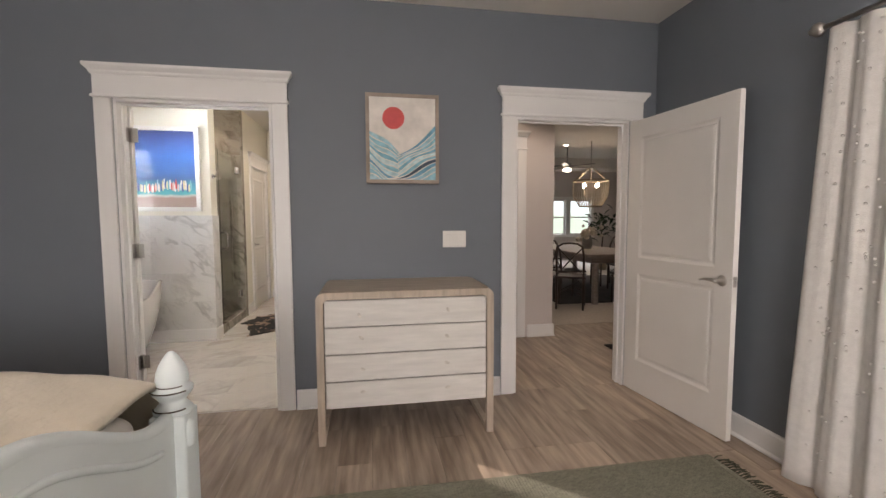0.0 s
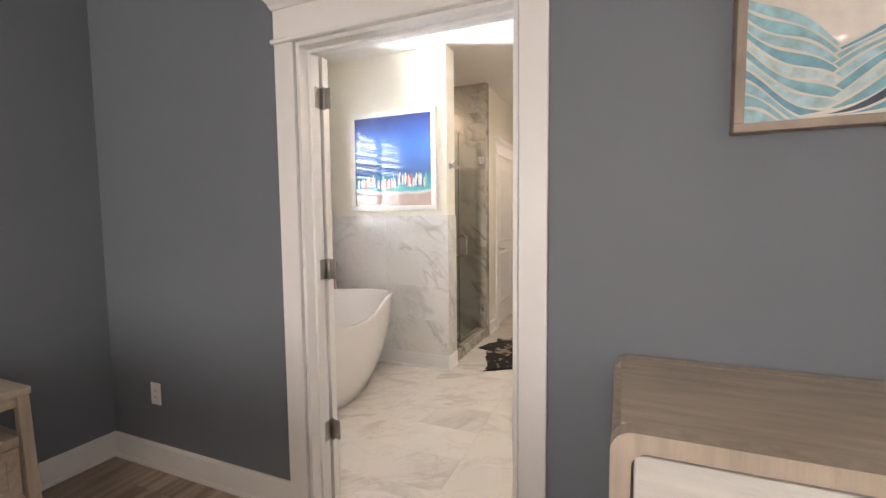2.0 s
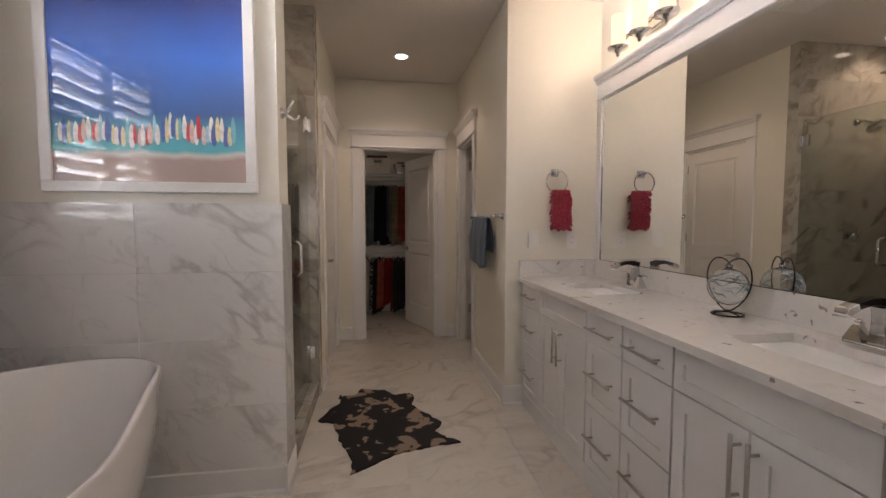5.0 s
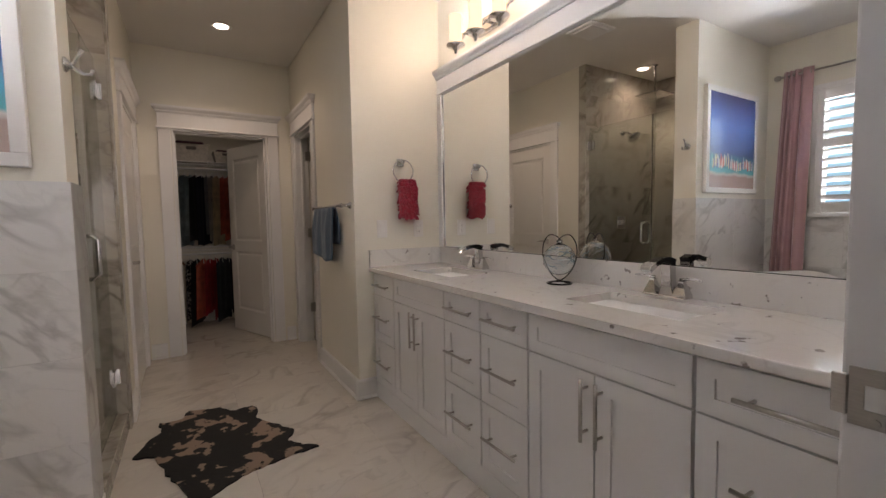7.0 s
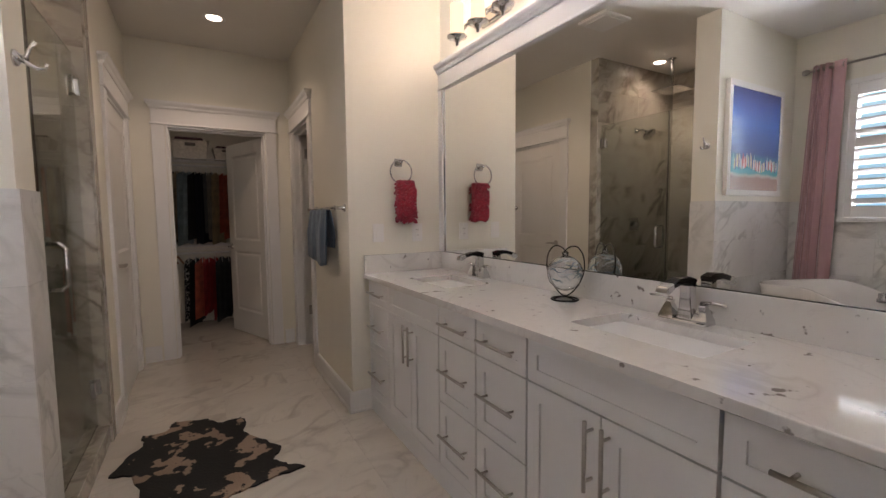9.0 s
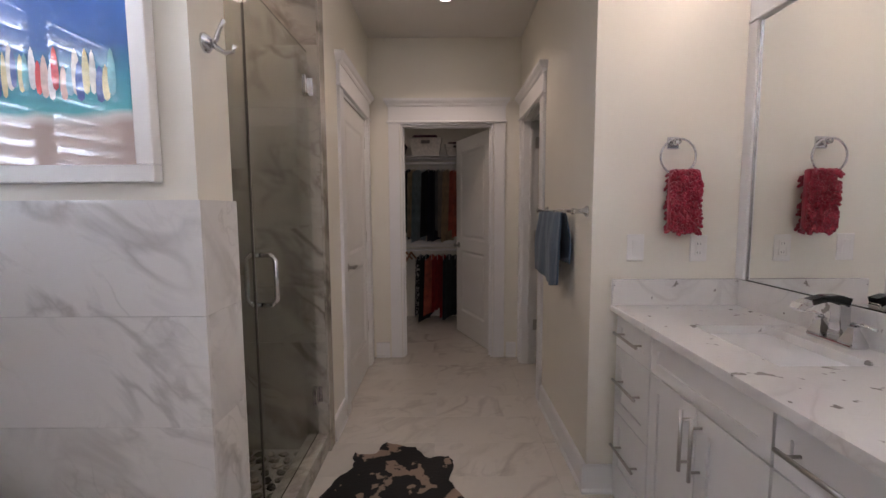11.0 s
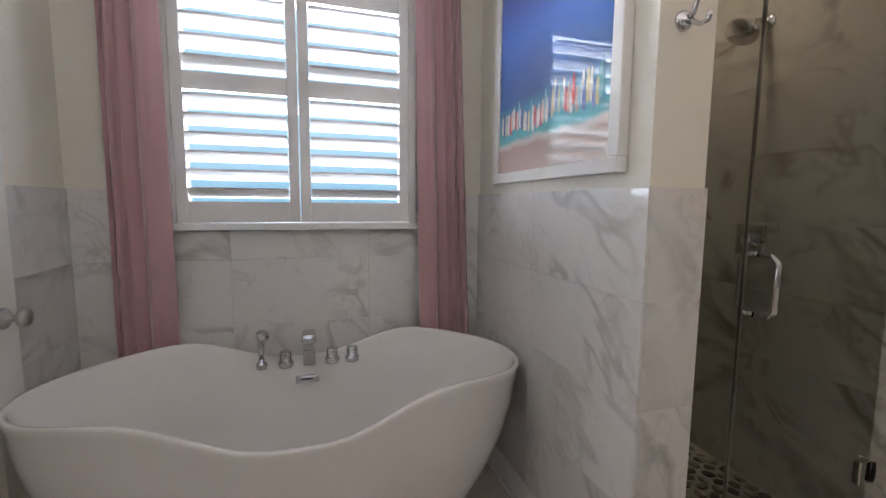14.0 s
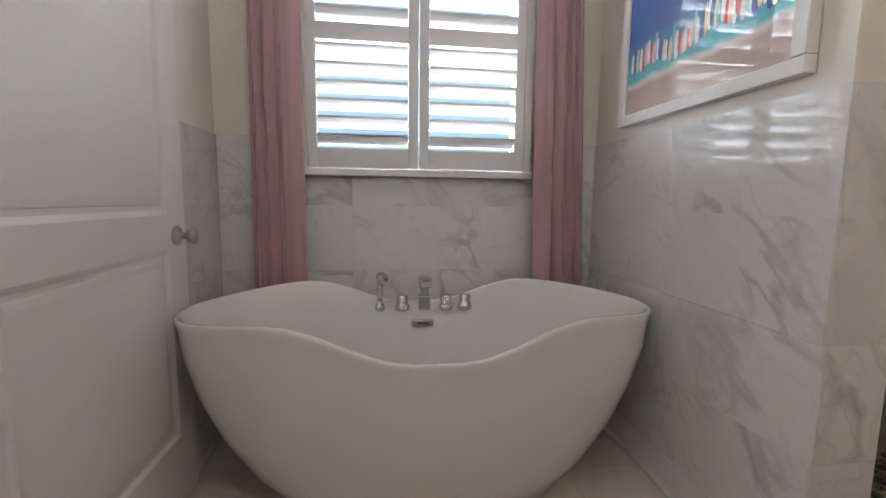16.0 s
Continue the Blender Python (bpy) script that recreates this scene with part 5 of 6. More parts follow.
part("flange", lathe([(0.03, 0), (0.028, 0.008), (0, 0.012)], seg=18, m=pose(0, 0, 0, 90, 0, 0), at=(-2.05, YS - 0.012, 2.10)), CHROME, shd, "", True)
part("arm", tube([(-2.05, YS - 0.012, 2.10), (-2.05, YS - 0.08, 2.10), (-2.05, YS - 0.13, 2.075)], 0.010), CHROME, shd, "", True)
part("head", lathe([(0.012, 0.05), (0.018, 0.035), (0.055, 0.012), (0.068, 0.004), (0.068, -0.006), (0.0, -0.006)], seg=24, m=pose(0, 0, 0, -38, 0, 0), at=(-2.05, YS - 0.165, 2.04)), CHROME, shd, "", True)
rh = thing("rain_shower", (-2.1, 5.62, 2.3), "square chrome rain shower head hung from the ceiling", "shower head")
part("stem", tube([(-2.1, 5.62, H - 0.012), (-2.1, 5.62, 2.44)], 0.011), CHROME, rh, "", True)
part("flange", lathe([(0.03, 0), (0.03, -0.008), (0, -0.012)], (-2.1, 5.62, H - 0.012), 18), CHROME, rh, "", True)
part("plate", box(-2.23, -1.97, 5.49, 5.75, 2.425, 2.44, 0.004), CHROME, rh)
sv = thing("shower_valve", (-2.05, YS, 1.15), "square chrome shower valve with a lever", "valve")
part("plate", box(-2.12, -1.98, YS - 0.02, YS - 0.012, 1.07, 1.21, 0.004), CHROME, sv)
part("hub", lathe([(0.03, 0), (0.028, 0.04), (0, 0.045)], seg=18, m=pose(0, 0, 0, 90, 0, 0), at=(-2.05, YS - 0.02, 1.14)), CHROME, sv, "", True)
part("lever", tube([(-2.05, YS - 0.055, 1.14), (-1.98, YS - 0.06, 1.12)], [0.008, 0.006]), CHROME, sv, "", True)

# cowhide on the bathroom floor
hm = bpy.data.materials.new("black_tan_cowhide")
hm.use_nodes = True
n, l = hm.node_tree.nodes, hm.node_tree.links
b = n["Principled BSDF"]
b.inputs["Roughness"].default_value, b.inputs["Sheen Weight"].default_value = 0.8, 0.0
tc, nz, rp, n2, mx = (n.new(k) for k in ("ShaderNodeTexCoord", "ShaderNodeTexNoise", "ShaderNodeValToRGB", "ShaderNodeTexNoise", "ShaderNodeBump"))
nz.inputs["Scale"].default_value, nz.inputs["Detail"].default_value, nz.inputs["Distortion"].default_value = 6.5, 2, 0.5
rp.color_ramp.elements[0].position, rp.color_ramp.elements[0].color = 0.775, (0.006, 0.005, 0.005, 1)
rp.color_ramp.elements[1].position, rp.color_ramp.elements[1].color = 0.80, (0.30, 0.21, 0.155, 1)
n2.inputs["Scale"].default_value = 90
mx.inputs["Strength"].default_value, mx.inputs["Distance"].default_value = 0.7, 0.004
n3, sm = n.new("ShaderNodeTexNoise"), n.new("ShaderNodeMath")
n3.inputs["Scale"].default_value, n3.inputs["Detail"].default_value = 21.0, 3
sm.operation, sm.inputs[1].default_value = "MULTIPLY_ADD", 0.42
l.new(tc.outputs["Object"], n3.inputs["Vector"]), l.new(n3.outputs["Fac"], sm.inputs[0]), l.new(nz.outputs["Fac"], sm.inputs[2])
l.new(tc.outputs["Object"], nz.inputs["Vector"]), l.new(sm.outputs[0], rp.inputs["Fac"]), l.new(rp.outputs["Color"], b.inputs["Base Color"])
l.new(tc.outputs["Object"], n2.inputs["Vector"]), l.new(n2.outputs["Fac"], mx.inputs["Height"]), l.new(mx.outputs[0], b.inputs["Normal"])
HIDE = [(-0.597, 5.16), (-0.68, 5.24), (-0.72, 5.31), (-0.67, 5.43), (-0.76, 5.56), (-0.84, 5.70), (-0.80, 5.82), (-0.835, 5.91), (-0.93, 5.88), (-1.02, 5.98), (-1.186, 6.03),
        (-1.22, 5.92), (-1.34, 5.93), (-1.32, 5.80), (-1.40, 5.66), (-1.43, 5.54), (-1.34, 5.50), (-1.30, 5.36), (-1.26, 5.22), (-1.20, 5.08), (-1.19, 4.93), (-1.10, 4.99), (-0.98, 5.08), (-0.86, 5.12), (-0.74, 5.15)]
bm = bmesh.new()
rnd = random.Random(5)
pts = []
for (x0, y0), (x1, y1) in zip(HIDE, HIDE[1:] + HIDE[:1]):
    for k in range(4):
        pts.append((x0 + (x1 - x0) * k / 4 + rnd.uniform(-0.009, 0.009), y0 + (y1 - y0) * k / 4 + rnd.uniform(-0.009, 0.009)))
part("cowhide_rug", prism(pts, "z", 0.001, 0.010), hm, None, "black and tan cowhide rug lying on the marble floor", category="rug")

# ---------------------------------------------------------------- bedroom
dr = thing("dresser", (0.37, 2.67, 0), "pale oak waterfall dresser with four distressed white drawers", "dresser")
DX0, DX1, DY0, DY1, DZ = -0.14, 0.89, 2.414, 2.94, 0.884


def waterfall(x0, x1, zt, th, r):
    """Outline of the bent top and sides, seen from the front."""
    out = [(x0, 0.0)] + [(x0 + r - r * math.cos(radians(a)), zt - r + r * math.sin(radians(a))) for a in range(0, 91, 15)]
    out += [(x1 - r + r * math.sin(radians(a)), zt - r + r * math.cos(radians(a))) for a in range(0, 91, 15)] + [(x1, 0.0)]
    r2, a0, a1, z1 = r - 0.012, x0 + th, x1 - th, zt - th
    out += [(a1, 0.0)] + [(a1 - r2 + r2 * math.cos(radians(a)), z1 - r2 + r2 * math.sin(radians(a))) for a in range(0, 91, 15)]
    out += [(a0 + r2 - r2 * math.sin(radians(a)), z1 - r2 + r2 * math.cos(radians(a))) for a in range(0, 91, 15)] + [(a0, 0.0)]
    return out


bm = prism(waterfall(DX0, DX1, DZ, 0.04, 0.045), "y", DY0, DY0 + 0.045)
part("front_band", bm, OAKPALEV, dr, "pale oak bent frame")
part("back_band", prism(waterfall(DX0, DX1, DZ, 0.04, 0.045), "y", DY1 - 0.045, DY1), OAKPALEV, dr)
part("top", box(DX0 + 0.02, DX1 - 0.02, DY0 + 0.045, DY1 - 0.045, DZ - 0.036, DZ - 0.0005, 0.002), OAKPALE, dr, "pale oak top")
for x in (DX0 + 0.002, DX1 - 0.038):
    part("side_panel", box(x, x + 0.036, DY0 + 0.045, DY1 - 0.045, 0.20, DZ - 0.03, 0.002), OAKPALEV, dr)
    part("runner", box(x + 0.001, x + 0.035, DY0 + 0.045, DY1 - 0.045, 0.0, 0.03, 0.002), OAKPALE, dr)
# carcass coloured dark so that shade is painted into the drawer gaps
part("carcass", box(DX0 + 0.042, DX1 - 0.042, DY0 + 0.03, DY1 - 0.01, 0.21, DZ - 0.042), GAPSHADE_SEAL, dr)
for k in range(4):
    z = 0.213 + k * 0.1575
    f = part("drawer_front", box(DX0 + 0.046, DX1 - 0.046, DY0 + 0.006, DY0 + 0.03, z, z + 0.151, 0.003), WASHED, dr, "distressed whitewashed drawer front")
    for u in (0.235, 0.735):
        x = DX0 + (DX1 - DX0) * u
        part("knot", lathe([(0.013, 0), (0.009, 0.0008), (0.004, 0.0012), (0, 0.0012)], seg=7, m=pose(0, 0, 0, 90, 20 * k, 0) @ Matrix.Diagonal((1.5, 0.8, 1, 1)), at=(x + 0.012 * math.sin(7 * k + 5 * u), DY0 + 0.0062, z + 0.078 + 0.014 * math.sin(k * 3 + u * 9))), KNOT, f, "bare wood knot")

# the bed: footboard with turned posts, mattress and blanket
bed = thing("bed", (-1.55, 0.55, 0), "white painted bed with a turned-post footboard", "bed")
FX, FY0, FY1 = -0.43, -0.28, 1.36


def bed_post(x, y):
    p = part("post", box(x - 0.05, x + 0.05, y - 0.05, y + 0.05, 0.0, 0.715, 0.008, 2), BEDP, bed)
    part("post_turning", lathe([(0.036, 0.70), (0.050, 0.712), (0.054, 0.724), (0.044, 0.736), (0.034, 0.748), (0.042, 0.762), (0.054, 0.776), (0.056, 0.788), (0.041, 0.798), (0.043, 0.806),
                                (0.045, 0.818), (0.042, 0.838), (0.034, 0.86), (0.023, 0.880), (0.015, 0.892), (0.008, 0.899), (0.0, 0.902)], (x, y, 0), 24), BEDP, p, "", True)
    for z, r in ((0.731, 0.0515), (0.787, 0.0565), (0.80, 0.041)):
        part("worn_ring", tube(arc((x, y, z), r, 200 if z < 0.79 else 150, 330, 14, (1, 0, 0), (0, 1, 0)), 0.0022, 5), WEAR, p, "dark rubbed-through paint")
    part("carved_drop", lathe([(0.0, -0.05), (0.016, -0.04), (0.02, 0.0), (0.016, 0.03), (0.0, 0.04)], seg=12, m=pose(0, 0, 0), at=(x + 0.048, y - 0.022, 0.66)), BEDP, p, "", True)


bed_post(FX, FY1)
bed_post(FX, FY0)
prof = []
for k in range(41):
    u = k / 40
    y = FY0 + 0.05 + (FY1 - FY0 - 0.1) * u
    d = abs(u - 0.5) * 2
    q = min(max((d - 0.25) / 0.7, 0), 1)
    z = 0.707 + 0.195 * (1 - q * q * (3 - 2 * q))
    prof.append((y, z))
ol = [(FY0 + 0.05, 0.25)] + prof + [(FY1 - 0.05, 0.25)]
part("footboard", prism(ol, "x", FX - 0.02, FX + 0.02), BEDP, bed)
part("footboard_rail", tube([(FX, y, z + 0.004) for y, z in prof], 0.021, 12), BEDP, bed, "", True)
part("footboard_moulding", tube([(FX + 0.02, y, z - 0.06) for y, z in prof[2:-2]], 0.009, 8), BEDP, bed, "", True)
part("side_rail", box(-2.68, FX - 0.02, FY1 - 0.06, FY1 - 0.025, 0.22, 0.42, 0.004), BEDP, bed)
part("side_rail", box(-2.68, FX - 0.02, FY0 + 0.025, FY0 + 0.06, 0.22, 0.42, 0.004), BEDP, bed)
part("headboard", box(-2.74, -2.68, FY0, FY1, 0.0, 1.25, 0.02, 3), BEDP, bed)
part("mattress", box(-2.66, FX - 0.05, FY0 + 0.06, FY1 - 0.07, 0.42, 0.76, 0.06, 4), mat("white_mattress_ticking", (0.72, 0.70, 0.66), 0.9), bed, "", True)
bm = bmesh.new()
grid = []
nu, nv = 60, 60
for i in range(nu + 1):
    u = i / nu
    row = []
    for j in range(nv + 1):
        v = j / nv
        x = -2.3 + (FX - 0.032 + 2.3) * u
        y = FY0 - 0.06 + (FY1 - FY0 + 0.12) * v
        e = min(v, 1 - v) * (FY1 - FY0 + 0.12)
        ex = (1 - u) * 1.8
        top_ = 0.872 + 0.03 * noise.noise(Vector((x * 1.7, y * 1.7, 0.3))) + 0.012 * noise.noise(Vector((x * 7, y * 7, 2)))
        drop = max(0, 1 - e / 0.10)
        dx = max(0, 1 - ex / 0.36)
        z = top_ - 0.36 * drop ** 2.4 - 0.05 * dx ** 2
        row.append(bm.verts.new((x, y, max(z, 0.40))))
    grid.append(row)
for i in range(nu):
    for j in range(nv):
        bm.faces.new((grid[i][j], grid[i + 1][j], grid[i + 1][j + 1], grid[i][j + 1]))
bl = part("blanket", bm, BLANKET, None, "cream knitted blanket spread over the bed", True, category="blanket")
md = bl.modifiers.new("thick", "SOLIDIFY")
md.thickness = 0.02

# nightstand by the wall
ns = thing("nightstand", (-2.53, 2.1, 0), "pale oak nightstand with an open shelf and one panelled drawer", "nightstand")
NX0, NX1, NY0, NY1, NZ = -2.72, -2.36, 1.78, 2.43, 0.645
part("top", box(NX0, NX1 + 0.004, NY0 - 0.004, NY1 + 0.004, NZ - 0.03, NZ, 0.004), OAKPALE, ns)
for x in (NX0 + 0.002, NX1 - 0.04):
    for y in (NY0 + 0.002, NY1 - 0.042):
        s = 1 if y > 2 else -1
        bm = box(x, x + 0.04, y, y + 0.04, 0, NZ - 0.031, 0.003)
        for v in bm.verts:
            if v.co.z < 0.1:
                v.co.y += s * 0.02
        part("leg", bm, OAKPALEV, ns)
part("apron", box(NX1 - 0.035, NX1 - 0.008, NY0 + 0.042, NY1 - 0.042, NZ - 0.075, NZ - 0.031, 0.002), OAKPALE, ns)
part("shelf", box(NX0 + 0.01, NX1 - 0.008, NY0 + 0.042, NY1 - 0.042, 0.41, 0.45, 0.002), OAKPALE, ns)
part("lower_rail", box(NX1 - 0.035, NX1 - 0.008, NY0 + 0.042, NY1 - 0.042, 0.165, 0.20, 0.002), OAKPALE, ns)
part("back_panel", box(NX0 + 0.004, NX0 + 0.016, NY0 + 0.04, NY1 - 0.04, 0.16, NZ - 0.03), OAKPALE, ns)
for y in (NY0 + 0.01, NY1 - 0.03):
    part("side_panel", box(NX0 + 0.04, NX1 - 0.04, y, y + 0.018, 0.18, 0.44), OAKPALE, ns)
dw = part("drawer_front", slab("x", NX1 - 0.03, NX1 - 0.010, (NY0 + 0.045, NY1 - 0.045), (0.205, 0.405), [(NY0 + 0.085, NY1 - 0.085, 0.245, 0.365)]), OAKPALE, ns)
part("drawer_panel", box(NX1 - 0.03, NX1 - 0.018, NY0 + 0.085, NY1 - 0.085, 0.245, 0.365), OAKPALE, dw)
bk = thing("book", (-2.6, 2.12, NZ), "dark red book lying on the nightstand", "book")
part("cover", box(-2.68, -2.53, 2.02, 2.22, NZ, NZ + 0.022, 0.003), mat("dark_red_book_cloth", (0.09, 0.025, 0.02), 0.6), bk)
part("pages", box(-2.675, -2.526, 2.024, 2.216, NZ + 0.004, NZ + 0.018), mat("book_pages", (0.6, 0.52, 0.4), 0.9), bk)

# sheer curtain and rod at the bedroom window
drape("curtain", 2.20, 0.86, 1.62, 0.01, 2.13, 6, 0.020, SHEER, "white embroidered sheer curtain at the bedroom window", 0.2, 9)
drape("curtain", 2.20, -0.35, 0.66, 0.01, 2.13, 5, 0.035, SHEER, "white embroidered sheer curtain at the bedroom window", 0.05, 10)
rd = thing("curtain_rod", (2.2, 0.7, 2.15), "silver curtain rod with round finials", "curtain rod")
part("rod", tube([(2.2, -0.42, 2.15), (2.2, 1.66, 2.15)], 0.011), NICKEL, rd, "", True)
for y, s in ((-0.44, -1), (1.68, 1)):
    part("finial", lathe([(0.0, -0.035), (0.014, -0.033), (0.016, -0.02), (0.03, -0.008), (0.032, 0.008), (0.02, 0.026), (0.0, 0.034)], seg=16, m=pose(0, 0, 0, 90, 0, 0), at=(2.2, y, 2.15)), NICKEL, rd, "", True)
for y in (-0.3, 1.6):
    part("bracket", tube([(BX1, y, 2.15), (2.2, y, 2.15)], 0.008), NICKEL, rd, "", True)
bm = bmesh.new()
rnd = random.Random(21)
tuft = thing("curtain_tufts", (2.2, 1.3, 0.02), "small white tufts sewn on the sheer curtain", "tufts", kind="stuff")
for k in range(260):
    y, z = rnd.uniform(0.84, 1.62), rnd.uniform(0.05, 2.1)
    own = bmesh.new()
    bmesh.ops.create_icosphere(own, subdivisions=1, radius=0.007)
    bmesh.ops.translate(own, vec=(2.176 + rnd.uniform(-0.004, 0.016), y, z), verts=own.verts)
    merge(bm, own)
part("tuft", bm, SHEER, tuft)

win2 = thing("window_2", (BX1, 0.75, 0.7), "bedroom window behind the sheer curtain", "window", kind="structure")
part("window_frame", slab("x", BX1 + 0.09, BX1 + 0.13, (0.1, 1.4), (0.7, 2.2), [(0.15, 1.35, 0.75, 1.43), (0.15, 1.35, 1.47, 2.15)]), TRIM, win2)
part("window_sill", box(BX1 - 0.03, BX1 + 0.13, 0.06, 1.44, 0.665, 0.695, 0.004), TRIM, win2)
p = part("window_pane", box(BX1 + 0.107, BX1 + 0.113, 0.15, 1.35, 0.75, 2.15), PANE, win2)
p.visible_shadow = False
# unseen window, added around the south fill lamp
win3 = thing("window_3", (-0.6, BY0, 0.8), "unseen bedroom window added behind the bed side for fill light", "window", kind="structure")
part("window_frame", slab("y", BY0 - 0.13, BY0 - 0.09, (-1.5, 0.3), (0.8, 2.2), [(-1.45, -0.62, 0.85, 2.15), (-0.58, 0.25, 0.85, 2.15)]), TRIM, win3)
p = part("window_pane", box(-1.45, 0.25, BY0 - 0.113, BY0 - 0.107, 0.85, 2.15), PANE, win3)
p.visible_shadow = False

# woven rug with a fringe
rug = thing("woven_rug", (0.6, 0.9, 0), "grey-green woven rug with a fringed edge on the plank floor", "rug")
bm = box(-0.35, 1.97, -0.6, 1.95, 0.001, 0.012, 0.004)
part("weave", bm, RUGG, rug)
bm = bmesh.new()
rnd = random.Random(4)
for k in range(240):
    y = -0.58 + 2.5 * k / 240
    a = rnd.uniform(-0.03, 0.03)
    tube([(1.965, y, 0.008), (2.0, y + a * 0.5, 0.012), (2.035 + rnd.uniform(0, 0.02), y + a, 0.004)], 0.0028, 4, bm)
part("fringe", bm, mat("dark_olive_fringe", (0.10, 0.10, 0.07), 0.95), rug)
bm = bmesh.new()
for k in range(150):
    x = -0.33 + 2.28 * k / 150
    tube([(x, -0.58, 0.0125), (x, 1.93, 0.0125)], 0.0042, 4, bm)
part("ribs", bm, RUGG, rug)

# ---------------------------------------------------------------- closet
wire = mat("white_wire_coating", (0.75, 0.74, 0.72), 0.4)


def wire_shelf(z, y0, y1, x0, x1, label):
    root = thing("wire_shelf", ((x0 + x1) / 2, y1, z), label, "shelf", "closet shelves")
    for y in (y0, y1 - 0.01, (y0 + y1) / 2):
        part("rail", tube([(x0, y, z), (x1, y, z)], 0.005, 6), wire, root)
    part("front_rail", tube([(x0, y0, z - 0.03), (x1, y0, z - 0.03)], 0.005, 6), wire, root)
    part("hang_rod", tube([(x0, y0 + 0.05, z - 0.075), (x1, y0 + 0.05, z - 0.075)], 0.012, 8), wire, root)
    bm = bmesh.new()
    k = x0
    while k < x1:
        tube([(k, y0, z - 0.03), (k, y0, z + 0.004), (k, y1, z + 0.004)], 0.0022, 4, bm)
        k += 0.028
    part("wires", bm, wire, root)


wire_shelf(1.90, 8.53, 8.925, -2.17, 0.69, "white wire closet shelf with a hanging rod")
wire_shelf(0.93, 8.53, 8.925, -2.17, 0.69, "white wire closet shelf with a hanging rod")


def basket(x, w, h, col, label):
    root = thing("storage_basket", (x, 8.74, 1.908), label, "basket", "closet baskets")
    bm = bmesh.new()
    rings = []
    for o, z in ((0.03, 0.0), (0.0, h), (-0.008, h), (0.004, h - 0.004), (0.034, 0.012)):
        a, b = w / 2 - o, 0.15 - o
        rings.append([bm.verts.new((x + p * a, 8.74 + q * b, 1.908 + z)) for p, q in ((-1, -1), (1, -1), (1, 1), (-1, 1))])
    for a, b in zip(rings, rings[1:]):
        for k in range(4):
            bm.faces.new((a[k], a[(k + 1) % 4], b[(k + 1) % 4], b[k]))
    bm.faces.new(rings[0]), bm.faces.new(rings[-1])
    part("bin", bm, mat("woven_basket", col, 0.7, var=0.15, scale=40), root)
    # dark block on the front, shade of the handle hole as colour
    part("handle_slot", box(x - 0.05, x + 0.05, 8.74 - 0.153, 8.74 - 0.146, 1.908 + h * 0.68, 1.908 + h * 0.86, 0.006), GAPSHADE_SEAL, root)
    part("contents", box(x - w / 2 + 0.03, x + w / 2 - 0.05, 8.65, 8.83, 1.91 + h * 0.7, 1.92 + h * 1.15, 0.02, 3), mat("folded_dark_cloth", (0.06, 0.02, 0.03), 0.9), root, "folded dark clothes")


basket(-1.06, 0.36, 0.20, (0.62, 0.58, 0.52), "pale storage basket on a wire shelf")
basket(-0.70, 0.28, 0.13, (0.60, 0.56, 0.50), "pale storage basket on a wire shelf")
basket(-1.42, 0.26, 0.13, (0.06, 0.05, 0.05), "dark storage basket on a wire shelf")
basket(-0.38, 0.26, 0.14, (0.55, 0.5, 0.45), "pale storage basket on a wire shelf")


def garment(x, zt, length, col, k, y=8.66):
    root = thing("hanging_garment", (x, y, zt), "garment on a hanger in the closet", "clothes", "hanging clothes")
    rnd = random.Random(100 + k)
    bm = bmesh.new()
    half = 0.2 + rnd.uniform(-0.02, 0.03)
    grid = []
    for i in range(13):
        u = i / 12
        row = []
        for j in range(9):
            v = j / 8
            yy = y + (u - 0.5) * 2 * half * (0.86 + 0.2 * v)
            sh = 0.06 * abs(u - 0.5) * 2 if j == 0 else 0.06 * abs(u - 0.5) * 2 * (1 - v)
            row.append(bm.verts.new((x + 0.010 * math.sin(7 * u + k) * (0.3 + v) + 0.006 * math.sin(17 * u + 2 * k), yy, zt - 0.05 - sh - length * v + 0.01 * math.sin(9 * u + k) * v)))
        grid.append(row)
    for i in range(12):
        for j in range(8):
            bm.faces.new((grid[i][j], grid[i + 1][j], grid[i + 1][j + 1], grid[i][j + 1]))
    bmesh.ops.solidify(bm, geom=bm.faces[:], thickness=0.040)
    turn = pose(x, y, 0, 0, 0, -rnd.uniform(14, 27)) @ pose(-x, -y, 0)
    bmesh.ops.transform(bm, matrix=turn, verts=bm.verts)
    part("cloth", bm, col, root, "", True)
    part("hanger", tube([(x, y, zt + 0.005), (x, y + 0.01, zt - 0.02), (x, y, zt - 0.045), (x, y - half * 0.9, zt - 0.10)], 0.003, 5), wire, root)


fab = {k: mat(k + "_fabric", c, 0.9, var=0.25, scale=14, bump=0.3, bscale=200) for k, c in dict(
    black=(0.012, 0.012, 0.014), navy=(0.016, 0.018, 0.035), cream=(0.60, 0.50, 0.33), mist=(0.34, 0.42, 0.44), grey=(0.22, 0.23, 0.24),
    coral=(0.58, 0.15, 0.10), red=(0.42, 0.03, 0.035), plum=(0.10, 0.025, 0.06), stone=(0.40, 0.37, 0.33), charcoal=(0.05, 0.052, 0.058)).items()}
speckled = mat("speckled_fabric", (0.015, 0.015, 0.015), 0.9, var=0.0, scale=38, col2=(0.6, 0.6, 0.58))
speckled.node_tree.nodes["Color Ramp"].color_ramp.elements[0].position = 0.50
speckled.node_tree.nodes["Color Ramp"].color_ramp.elements[1].position = 0.56
fab["speckled"] = speckled
